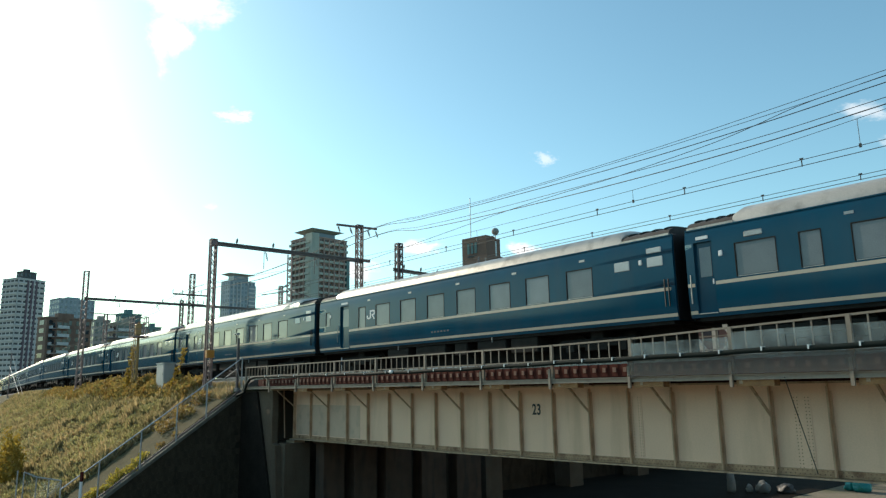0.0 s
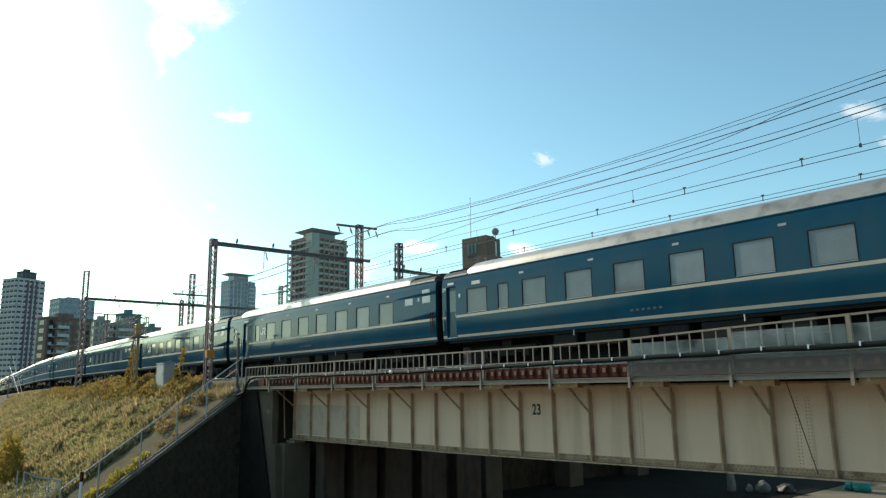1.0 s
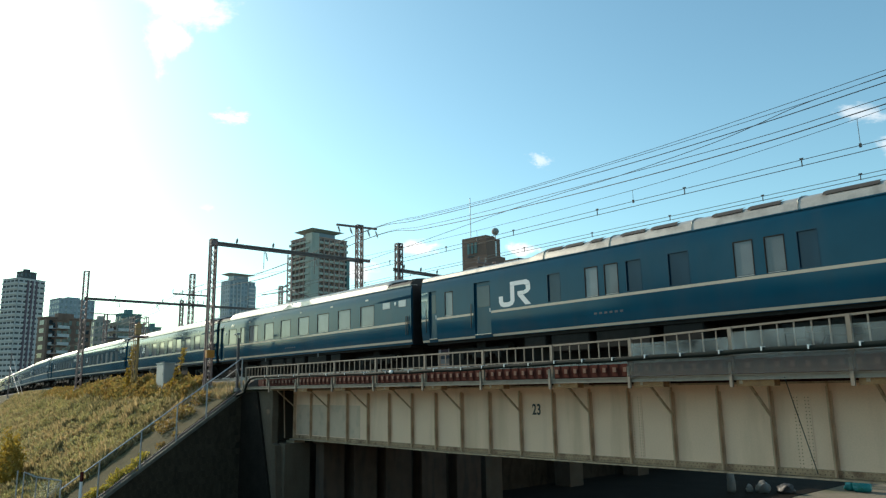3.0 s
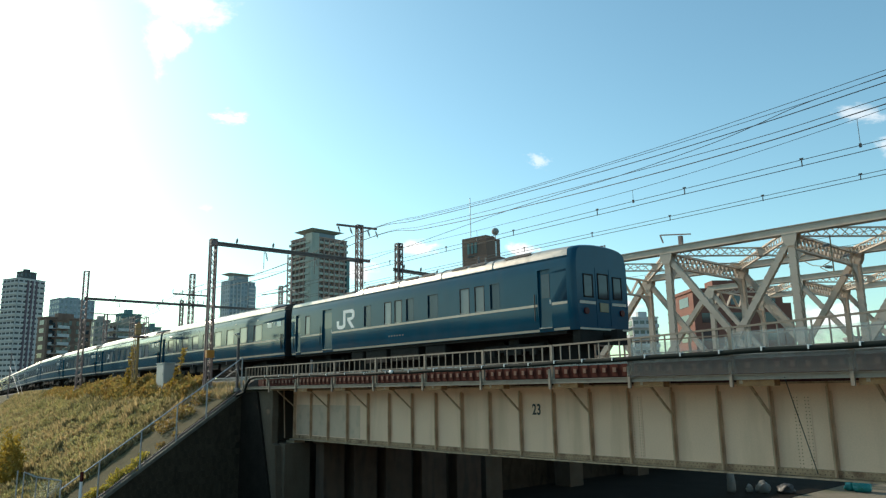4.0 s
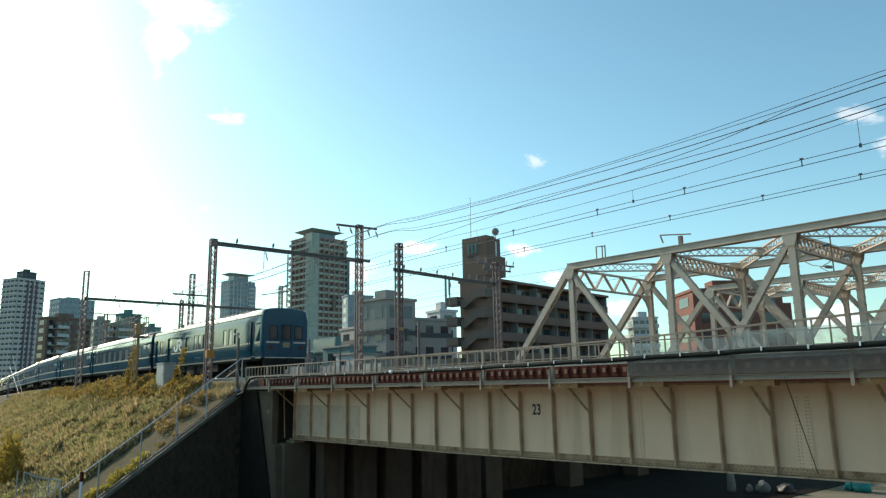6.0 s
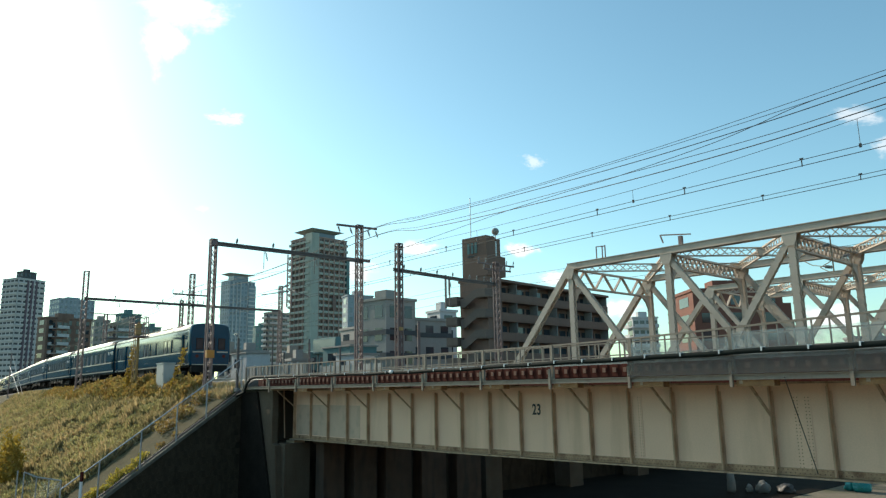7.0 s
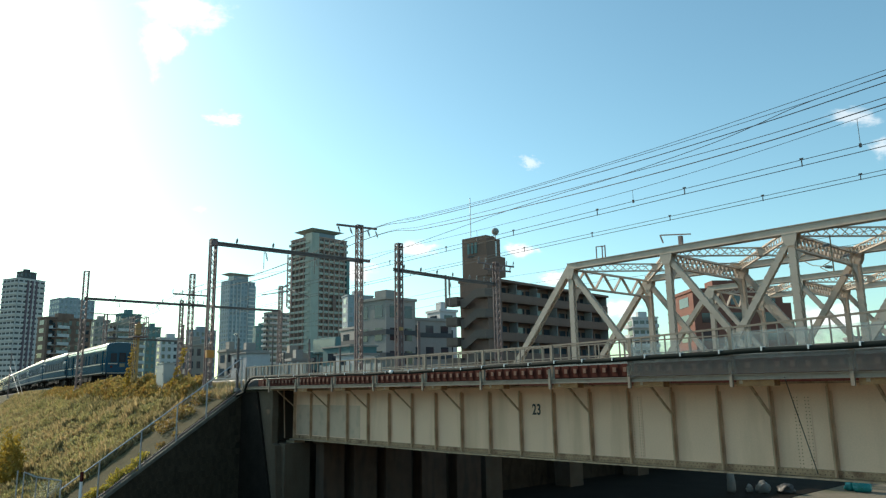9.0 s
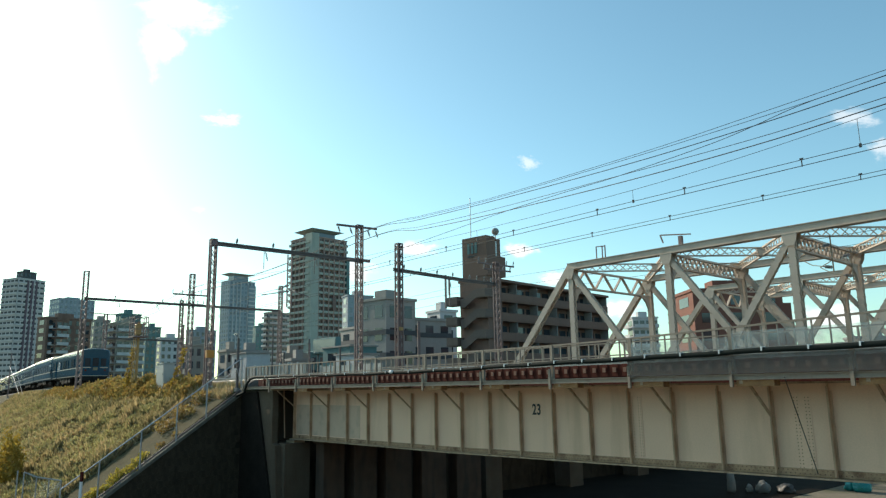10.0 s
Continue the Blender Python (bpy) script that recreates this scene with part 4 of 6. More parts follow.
    # roof: low at the front, raised over the generator
    bm = B()
    secs = ((U(0.12), 3.80), (U(6.2), 3.80), (U(6.7), 3.97), (U(18.4), 3.97), (U(19.21), 3.935))
    loft(bm, [[(u, y, z) for y, z in roof_ring(3.48, 1.39, t, 14, 0.5)] for u, t in secs])
    part("roof", bm, M_roof, c, smooth=True)
    for a in (2.1, 4.3):
        bm = B(); bm_box(bm, U(a), -0.75, 3.74, U(a) + 0.8, -0.2, 3.90); part("roof_ventilator", bm, M_roofdark, c, bevel=0.03)
    ring = roof_ring(3.48, 1.39, 3.975, 14, 0.5)
    for a, w in ((7.0, 0.7), (7.8, 0.8), (8.9, 0.5), (10.1, 0.9), (11.2, 0.9), (13.2, 0.9), (14.25, 0.9), (16.2, 1.3)):
        for sgn in (-1, 1):
            bm = B()
            rows = [[(U(a) + du, sgn * -y * 1.004, z + 0.035) for y, z in ring[1:4]] for du in (0.0, w)]
            loft(bm, rows, cap=False)
            part("roof_grille", bm, M_roofdark, c, "dark roof ventilation grille")
    for a in (6.9, 9.7, 12.6, 15.6):
        bm = B(); bm_tube(bm, [(U(a), y, z + 0.01) for y, z in ring], 0.022, 5); part("roof_rib", bm, M_roof, c)
    gutter(c, u0, u1)
    underframe(c, u0 + 0.2, u1 - 0.2, 8)
    bogie(c, U(3.2)); bogie(c, U(16.2))
    bm = B()
    for k in range(2):
        bm_box(bm, u0 - 0.3 + k * 0.15, -0.6, 1.0, u0 - 0.2 + k * 0.15, 0.6, 3.5)
    part("gangway_bellows", bm, M_rubber, c)
    bm = B(); bm_box(bm, u0 - 0.02, -1.36, 1.02, u0 - 0.003, 1.36, 3.5); part("end_panel", bm, M_rubber, c)
    return c


LABEL_CAR = "dark blue sleeping car with two cream stripes and curtained windows"
first = sleeping_car(True, "dark blue sleeping car with cream stripes, wide window beside door")
other = sleeping_car(False, LABEL_CAR)
PITCH = 20.57
CARS = [(power_car(), -11.12 - PITCH), (first, -10.65), (other, PITCH - 10.65)]
CARS += [(copy_thing(other, pose(0, 0, 0)), PITCH - 10.65 + PITCH * k) for k in range(1, 10)]


def motions():
    """The train rolls away towards the city; the clouds drift."""
    for ob, s0 in CARS:
        rows = []
        for i in range(21):
            t = i * 0.5
            s = s0 + 10.8323 * t + 0.07937 * t ** 2 + -0.003315 * t ** 3
            x, y, psi = track(s)
            fall = math.degrees(math.atan((drop(s + 7) - drop(s - 7)) / 14))
            rows.append((t, pose(x, y, RAIL - drop(s), 0, -fall, math.degrees(psi))))
        walk(ob, rows)
    for ob, a, b in CLOUDS:
        walk(ob, [(0.0, a), (10.0, b)])


# ---- truss bridges ----
def truss_bridge():
    g = thing("truss_bridge", "cream-white riveted steel through truss bridge with latticed bracing", "bridge", "truss bridges side by side", m=pose(-27.4, 32.6, 0, 0, 0, 2.5))
    TOP, BOT, W, P = 13.85, 4.6, 8.3, 6.35
    END = 3 * P
    def member(name, a, b, w=0.42, h=0.42, mt=None, latticed=False, label=""):
        """Box member: two channel sides, laced on its inner face when latticed."""
        w, h = (w, h) if name == "bottom_chord" else (w * 0.82, h * 0.82)
        bm = B()
        if latticed:
            a, b = Vector(a), Vector(b)
            d = (b - a).normalized()
            side = Vector((-d.z, 0, d.x))
            k, f = w / 2, 0.025
            cut = [(-k, -h / 2), (-k + 0.11, -h / 2), (-k + 0.11, -h / 2 + f), (-k + f, -h / 2 + f), (-k + f, h / 2 - f), (-k + 0.11, h / 2 - f), (-k + 0.11, h / 2), (-k, h / 2)]
            bm_profile(bm, a, b, cut)
            m = part(name, bm, mt or M_truss, g, label)
            bm = B(); bm_profile(bm, a, b, [(-p, q) for p, q in cut]); part("back_channel", bm, mt or M_truss, m)
        else:
            k, e, f = w / 2, w / 2 + 0.06, h / 2
            bm_profile(bm, a, b, [(-e, f), (-e, f - 0.03), (-k, f - 0.03), (-k, -f + 0.03), (-e, -f + 0.03), (-e, -f), (e, -f), (e, -f + 0.03), (k, -f + 0.03), (k, f - 0.03), (e, f - 0.03), (e, f)])
            m = part(name, bm, mt or M_truss, g, label)
        if latticed:
            n = max(2, int((b - a).length / 0.42))
            bm = B()
            for i in range(n):
                p, q = a + (b - a) * i / n, a + (b - a) * (i + 1) / n
                for s in (-1, 1):
                    for e in (-1, 1):
                        o = side * e * h * 0.47
                        bm_bar(bm, p + o + Vector((0, -s * w / 2, 0)), q + o + Vector((0, s * w / 2, 0)), 0.05, 0.02)
            tagged(part("lacing", bm, M_truss_old, m, "rust-stained lacing bars"), kind="stuff")
        return m
    for y in (0.0, W):
        member("top_chord", (-0.15, y, TOP), (END + 0.2, y, TOP), 0.46, 0.46)
        member("bottom_chord", (-7.6, y, BOT), (END + 7.8, y, BOT), 0.42, 0.5)
        member("end_post", (0, y, TOP), (-7.6, y, BOT), 0.44, 0.44, latticed=True)
        member("end_post", (END, y, TOP), (END + 7.5, y, BOT), 0.44, 0.44, latticed=True)
        for k in range(4):
            member("vertical_post", (P * k, y, BOT), (P * k, y, TOP), 0.32, 0.40, latticed=True)
            for yy in (y - 0.235, y + 0.215):
                bm = B(); bm_prism(bm, [(P * k - 0.36, TOP - 0.15), (P * k + 0.36, TOP - 0.15), (P * k + 0.3, TOP - 0.5), (P * k + 0.17, TOP - 0.75), (P * k - 0.17, TOP - 0.75), (P * k - 0.3, TOP - 0.5)], yy, yy + 0.02, "y")
                part("gusset_plate", bm, M_truss, g)
        for a, b in (((0, TOP - 0.3), (P + 0.6, BOT)), ((P, TOP - 0.3), (2 * P + 0.3, BOT)), ((2 * P, TOP - 0.3), (P + 0.3, BOT)), ((END, TOP - 0.3), (2 * P - 0.3, BOT))):
            member("diagonal", (a[0], y, a[1]), (b[0], y, b[1]), 0.30, 0.37, latticed=True)
    # sway frames between the trusses
    for k in range(4):
        x = P * k
        deep = 1.05 if k in (0, 3) else 0.70
        bm = B()
        bm_bar(bm, (x, 0.2, TOP - 0.15), (x, W - 0.2, TOP - 0.15), 0.22, 0.10)
        bm_bar(bm, (x, 0.2, TOP - 0.15 - deep), (x, W - 0.2, TOP - 0.15 - deep), 0.22, 0.10)
        if k in (0, 3):
            n = 8
            for i in range(n):
                ya, yb = 0.3 + (W - 0.6) * i / n, 0.3 + (W - 0.6) * (i + 1) / n
                za, zb = (TOP - 0.15, TOP - 0.15 - deep) if i % 2 else (TOP - 0.15 - deep, TOP - 0.15)
                bm_bar(bm, (x, ya, za), (x, yb, zb), 0.16, 0.07)
        else:
            n = 16
            for i in range(n):
                ya, yb = 0.3 + (W - 0.6) * i / n, 0.3 + (W - 0.6) * (i + 1) / n
                bm_bar(bm, (x, ya, TOP - 0.15), (x, yb, TOP - 0.15 - deep), 0.09, 0.05)
                bm_bar(bm, (x, ya, TOP - 0.15 - deep), (x, yb, TOP - 0.15), 0.09, 0.05)
        part("sway_frame", bm, M_truss, g, "cross-laced sway frame")
        for y, s in ((0.2, 1), (W - 0.2, -1)):
            bm = B()
            arc = [(y, TOP - 0.2 - deep)] + [(y + s * (1.1 - 1.1 * math.sin(t)), TOP - 0.2 - deep - 1.3 + 1.3 * math.cos(t) * 1.0) for t in (0.0, 0.4, 0.8, 1.2, 1.57)]
            bm_prism(bm, arc, x - 0.06, x + 0.06, "x"); part("knee_plate", bm, M_truss, g)
    # top lateral bracing, laced struts in an X in each panel
    for k in range(3):
        for ya, yb in ((0.2, W - 0.2), (W - 0.2, 0.2)):
            a, b = Vector((P * k, ya, TOP + 0.05)), Vector((P * k + P, yb, TOP + 0.05))
            bm = B()
            for dz in (-0.3, 0.12):
                bm_bar(bm, a + Vector((0, 0, dz)), b + Vector((0, 0, dz)), 0.12, 0.07)
            n = 22
            for i in range(n):
                p, q = a + (b - a) * i / n, a + (b - a) * (i + 1) / n
                bm_bar(bm, p + Vector((0, 0, -0.3)), q + Vector((0, 0, 0.12)), 0.03, 0.04)
                bm_bar(bm, p + Vector((0, 0, 0.12)), q + Vector((0, 0, -0.3)), 0.03, 0.04)
            part("lateral_brace", bm, M_truss, g, "laced lateral brace")
        bm = B(); bm_box(bm, P * k + 2.95, W / 2 - 0.2, TOP - 0.3, P * k + 3.4, W / 2 + 0.2, TOP + 0.2); part("centre_gusset", bm, M_truss, g, bevel=0.02)
    # floor
    for y in (1.6, 2.7, 5.6, 6.7):
        bm = B(); bm_box(bm, -7.4, y - 0.15, 6.9, END + 7.4, y + 0.15, 7.55); part("stringer", bm, M_under, g)
    for k in range(-1, 5):
        bm = B(); bm_box(bm, P * k - 0.2, 0.2, 5.9, P * k + 0.2, W - 0.2, 6.88); part("floor_beam", bm, M_truss, g)
    for y in (0.35, W - 0.35):
        bm = B(); bm_box(bm, -7.0, y - 0.03, 8.2, END + 7, y + 0.03, 8.28); part("hand_rail", bm, M_truss, g)
    return g


near_truss = truss_bridge()
copy_thing(near_truss, pose(-28.1, 49.2, 0, 0, 0, 2.5))


def truss_bearings():
    """Low stone piers that carry the truss ends on the river side and at the abutment."""
    for x0, y0 in ((-27.4, 32.6), (-28.1, 49.2)):
        for lx in (-7.5, 26.4):
            for ly in (0.0, 8.3):
                c, s = math.cos(radians(2.5)), math.sin(radians(2.5))
                px_, py_ = x0 + lx * c - ly * s, y0 + lx * s + ly * c
                bm = B(); bm_box(bm, px_ - 0.7, py_ - 0.7, 0, px_ + 0.7, py_ + 0.7, 4.32)
                tagged(part("pier", bm, M_seat), "dark concrete pier under a truss end", "pier", "piers of the truss bridges", "structure")


truss_bearings()


def signal_frame(x, y, z, turned):
    s = thing("lightning_bracket", "small steel bracket frame on the top chord", "bracket")
    bm = B()
    if not turned:
        for a in (0, 0.42, 0.62):
            bm_bar(bm, (x + a, y, z), (x + a, y, z + 0.75), 0.05)
        bm_bar(bm, (x, y, z + 0.75), (x + 0.62, y, z + 0.7), 0.05)
    else:
        bm_bar(bm, (x - 0.9, y, z + 0.75), (x + 0.9, y, z + 0.5), 0.06); bm_bar(bm, (x - 0.9, y, z + 0.75), (x - 0.75, y, z + 0.3), 0.06)
        bm_box(bm, x + 0.2, y - 0.08, z, x + 0.4, y + 0.08, z + 0.5)
    part("frame", bm, M_mast, s)


def portal_fittings():
    """Cantilever arms with insulators that hang the wires inside the truss."""
    for x, y in ((-13.6, 34.6), (-8.2, 36.0), (-14.2, 38.4)):
        t = thing("cantilever_arm", "dark wire support arm with pale insulators inside the truss", "bracket", "wire supports in the truss")
        bm = B(); bm_bar(bm, (x, y, 13.6), (x, y, 11.9), 0.05); part("drop_post", bm, M_truss_old, t)
        bm = B(); bm_tube(bm, [(x, y, 13.2), (x - 0.9, y + 0.2, 13.1), (x - 1.7, y + 0.4, 12.8)], 0.022, 6); part("arm", bm, M_truss_old, t)
        bm = B(); bm_tube(bm, [(x, y, 12.1), (x - 1.0, y + 0.2, 12.35), (x - 1.7, y + 0.4, 12.8)], 0.02, 6); part("strut", bm, M_truss_old, t)
        insulator(t, (x, y, 13.2), (x - 0.5, y + 0.1, 13.15)); insulator(t, (x, y, 12.1), (x - 0.5, y + 0.1, 12.22))


signal_frame(-25.6, 32.75, 14.04, False)
signal_frame(-20.6, 33.0, 14.04, True)


# ---- overhead line ----
def lattice_mast(name, x, y, z0, z1, w=0.42, d=0.42, m=None, lab="rusty steel lattice mast of the overhead line"):
    t = thing(name, lab, "mast", "overhead line masts")
    bm = B()
    cs = [(x - w / 2, y - d / 2), (x + w / 2, y - d / 2), (x + w / 2, y + d / 2), (x - w / 2, y + d / 2)]
    for cx, cy in cs:
        bm_bar(bm, (cx, cy, z0), (cx, cy, z1), 0.085)
    part("corner_angle", bm, m or M_mast, t)
    bm = B()
    n = int((z1 - z0) / 0.55)
    for i in range(n):
        za, zb = z0 + (z1 - z0) * i / n, z0 + (z1 - z0) * (i + 1) / n
        for k in range(4):
            p, q = cs[k], cs[(k + 1) % 4]
            bm_bar(bm, (*p, za), (*q, zb), 0.05, 0.02); bm_bar(bm, (*q, za), (*p, zb), 0.05, 0.02)
    tagged(part("lacing", bm, m or M_mast, t), kind="stuff")
    bm = B(); bm_box(bm, x - w * 0.8, y - d * 0.8, z0 - 0.15, x + w * 0.8, y + d * 0.8, z0 + 0.12); part("footing", bm, M_concrete, t)
    bm = B(); bm_box(bm, x - w / 2 - 0.04, y - d / 2 - 0.04, z1, x + w / 2 + 0.04, y + d / 2 + 0.04, z1 + 0.06); part("cap", bm, m or M_mast, t)
    return t


def insulator(parent, a, b):
    a, b = Vector(a), Vector(b)
    bm = B(); bm_rod(bm, a, b, 0.03, n=6)
    for i in range(5):
        c = a + (b - a) * (0.2 + 0.13 * i)
        e = c + (b - a).normalized() * 0.03
        bm_rod(bm, c, e, 0.085, 0.05, 8)
    part("insulator", bm, M_insul, parent, "pale porcelain insulator")


portal_fittings()


def gantry_beam(x, y0, y1, z, z_end=None, drops=()):
    t = thing("gantry_beam", "grey-green steel gantry beam between two masts", "beam", "overhead line beams")
    ze = z if z_end is None else z_end
    lift = Vector((0, 0, 0.085))
    p0, p1 = Vector((x, y0, z)), Vector((x, y1, ze))
    for d in (-1, 1):
        bm = B(); bm_bar(bm, p0 + d * lift, p1 + d * lift, 0.15, 0.09); part("beam_chord", bm, M_beam, t)
    bm = B()
    n = max(4, round(abs(y1 - y0) / 0.34))
    for k in range(n):
        a, b = p0.lerp(p1, k / n), p0.lerp(p1, (k + 1) / n)
        d = 1 if k % 2 else -1
        bm_bar(bm, a + d * lift, b - d * lift, 0.06, 0.045)
    tagged(part("lacing", bm, M_beam, t), kind="stuff")
    bm = B(); bm_bar(bm, p0, p1, 0.05, 0.10); part("web_strip", bm, M_beam, t)
    for y in drops:
        zz = z + (ze - z) * (y - y0) / (y1 - y0)
        bm = B(); bm_bar(bm, (x, y, zz - 0.1), (x, y, zz - 1.3), 0.035); part("hanger", bm, M_beam, t)
        insulator(t, (x, y + 0.1, zz - 0.15), (x, y + 0.25, zz - 0.75))
    for k in range(4):
        y = y0 + (y1 - y0) * (k + 0.6) / 4.4
        zz = z + (ze - z) * (y - y0) / (y1 - y0)
        insulator(t, (x, y, zz + 0.13), (x, y + 0.05, zz + 0.5))


G1, G2, G3 = -42.6, -75.7, -106.0
m1 = lattice_mast("catenary_mast", G1, 16.9, 7.2, 16.2, 0.28, 0.34)
bm = B(); bm_box(bm, G1 + 0.2, 16.62, 8.95, G1 + 0.45, 17.08, 9.4); part("warning_box", bm, M_orange, m1, "orange box fixed to the mast")
bm = B(); bm_box(bm, G1 - 0.2, 16.7, 15.85, G1 + 0.2, 17.1, 16.15); part("head_plate", bm, M_mast, m1)
m2 = lattice_mast("catenary_mast", G1, 27.6, 7.2, 18.5, 0.26, 0.44)
bm = B(); bm_bar(bm, (G1, 25.7, 18.35), (G1, 29.1, 18.45), 0.14, 0.14); part("crossarm", bm, M_mast, m2)
for y in (25.8, 26.8, 28.3, 29.0):
    insulator(m2, (G1, y, 18.3), (G1 + 0.15, y + 0.12, 17.75))
bm = B(); bm_bar(bm, (G1, 26.6, 16.0), (G1, 28.5, 16.0), 0.16, 0.2); part("crossarm", bm, M_mast, m2)
gantry_beam(G1, 16.9, 27.9, 16.0, 15.95, (20.3, 24.0))
m3 = lattice_mast("catenary_mast", G1, 31.1, 7.2, 17.55, 0.36, 0.42)
bm = B(); bm_box(bm, G1 - 0.03, 30.95, 7.3, G1 + 0.03, 31.25, 17.5); part("web_plate", bm, M_mast, m3)
bm = B(); bm_box(bm, G1 + 0.225, 30.9, 11.1, G1 + 0.24, 31.3, 11.35); part("warning_band", bm, M_yellow, m3, "faded orange band")
for y in (22.0, 22.32):
    bm = B(); bm_bar(bm, (G1, y, 15.8), (G1, y, 12.3), 0.07); part("drop_post", bm, M_mast, m2)
bm = B()
for k in range(8):
    bm_bar(bm, (G1, 22.0, 12.35 + 0.42 * k), (G1, 22.32, 12.77 + 0.42 * k), 0.04, 0.03)
tagged(part("lacing", bm, M_mast, m2), kind="stuff")
for y, z in ((21.2, 13.4), (23.6, 13.1), (20.2, 13.0)):
    bm = B(); bm_bar(bm, (G1, 22.15, z + 0.35), (G1, y, z), 0.05); part("steady_arm", bm, M_mast, m2)
    insulator(m2, (G1, 22.1, z + 0.38), (G1, 22.1 + (y - 22.1) * 0.4, z + 0.22))
gantry_beam(G1, 30.6, 37.6, 15.6, 15.35, (35.9,))
bm = B(); bm_bar(bm, (G1, 35.6, 15.6), (G1, 35.6, 13.0), 0.12); bm_bar(bm, (G1, 36.0, 15.5), (G1, 36.0, 13.1), 0.08); part("hanger_frame", bm, M_beam, m3)
m4 = lattice_mast("catenary_mast", G1, 41.1, 7.2, 17.1, 0.34, 0.40)
for z, a, b in ((16.95, 39.0, 43.2), (16.5, 39.6, 42.8)):
    bm = B(); bm_bar(bm, (G1, a, z), (G1, b, z), 0.12); part("crossarm", bm, M_mast, m4)
    for y in (a + 0.1, a + 0.9, b - 0.9, b - 0.1):
        insulator(m4, (G1, y, z), (G1 + 0.1, y, z + 0.45))
gantry_beam(G1, 37.6, 41.1, 15.35, 15.3)
m5 = lattice_mast("catenary_mast", G2, 17.45, 7.2, 18.7, 0.36, 0.42)
m6 = lattice_mast("catenary_mast", G2, 27.9, 7.2, 19.3, 0.40, 0.45)
for z, a, b in ((17.1, 25.9, 29.9), (16.1, 26.8, 29.2)):
    bm = B(); bm_bar(bm, (G2, a, z), (G2, b, z), 0.16); part("crossarm", bm, M_mast, m6)
    for k in range(5):
        y = a + (b - a) * k / 4
        insulator(m6, (G2, y, z + 0.05), (G2 + 0.1, y, z + 0.5))
lattice_mast("catenary_mast", G2, 26.9, 7.2, 16.4, 0.3, 0.3)
gantry_beam(G2, 17.4, 38.0, 16.05, 15.95, (20.5, 24.3, 31.0))
lattice_mast("catenary_mast", G2, 38.3, 7.2, 18.8, 0.32, 0.36)
m7 = lattice_mast("catenary_mast", G3, 27.3, 7.2, 17.6, 0.4, 0.4)
bm = B(); bm_bar(bm, (G3, 25.2, 17.75), (G3, 28.6, 17.65), 0.12); part("crossarm", bm, M_mast, m7)
lattice_mast("catenary_mast", G3, 38.0, 7.2, 16.6, 0.3, 0.3)
gantry_beam(G3, 27.3, 38.0, 14.4, 14.2, (33,))


def round_pole(name, x, y, z0, z1, r, lab, mt):
    t = thing(name, lab, "pole")
    bm = B(); bm_rod(bm, (x, y, z0), (x, y, z1), r, r * 0.8, 10); part("shaft", bm, mt, t, smooth=True)
    bm = B(); bm_rod(bm, (x, y, z0 - 0.05), (x, y, z0 + 0.15), r * 1.6, n=10); part("base", bm, M_concrete, t, smooth=True)
    return t


round_pole("signal_pole", -39.6, 30.6, 7.2, 11.5, 0.12, "short brown steel pole beside the far track", M_mast)
round_pole("signal_pole", -46.6, 26.0, 7.2, 10.3, 0.06, "thin dark pole beside the tracks", M_mast)
q = round_pole("lamp_post", -38.8, 18.0 - 0.9, 7.0, 9.9, 0.09, "dark steel post with two small floodlights at the bridge end", M_beam)
for dx in (-0.16, 0.14):
    bm = B(); bm_bar(bm, (-38.8, 17.1, 9.85), (-38.8 + dx, 17.0, 10.12), 0.03); bm_box(bm, -38.88 + dx, 16.9, 10.08, -38.72 + dx, 17.06, 10.18); part("floodlight", bm, M_insul, q)


def platform_mast():
    t = thing("signal_platform", "weathered yellow signal post with a caged platform, overgrown by vines", "signal")
    x, y = -56.0, 16.8
    bm = B(); bm_rod(bm, (x, y, 7.1), (x, y, 12.2), 0.11, 0.10, 10); part("post", bm, M_yellow, t, smooth=True)
    bm = B(); bm_box(bm, x - 0.6, y - 0.55, 11.0, x + 0.6, y + 0.55, 11.1); part("floor_grate", bm, M_mast, t)
    for a, b in ((-0.55, -0.5), (0.55, -0.5), (0.55, 0.5), (-0.55, 0.5), (0, -0.5), (0, 0.5)):
        bm = B(); bm_bar(bm, (x + a, y + b, 11.1), (x + a, y + b, 12.5), 0.06); part("cage_post", bm, M_mast, t)
    for z in (11.6, 12.1, 12.5):
        bm = B()
        for a, b in (((-0.55, -0.5), (0.55, -0.5)), ((0.55, -0.5), (0.55, 0.5)), ((0.55, 0.5), (-0.55, 0.5)), ((-0.55, 0.5), (-0.55, -0.5))):
            bm_bar(bm, (x + a[0], y + a[1], z), (x + b[0], y + b[1], z), 0.05)
        part("cage_rail", bm, M_mast, t)
    bm = B()
    for s in (-0.2, 0.2):
        bm_bar(bm, (x + s, y - 0.25, 7.2), (x + s, y - 0.25, 11.2), 0.05)
    for k in range(12):
        bm_bar(bm, (x - 0.2, y - 0.25, 7.5 + k * 0.3), (x + 0.2, y - 0.25, 7.5 + k * 0.3), 0.03)
    part("ladder", bm, M_yellow, t)
    bm = B(); bm_box(bm, x - 0.3, y - 0.3, 11.2, x + 0.3, y + 0.1, 12.0); part("signal_head", bm, M_yellow, t, bevel=0.03)


platform_mast()


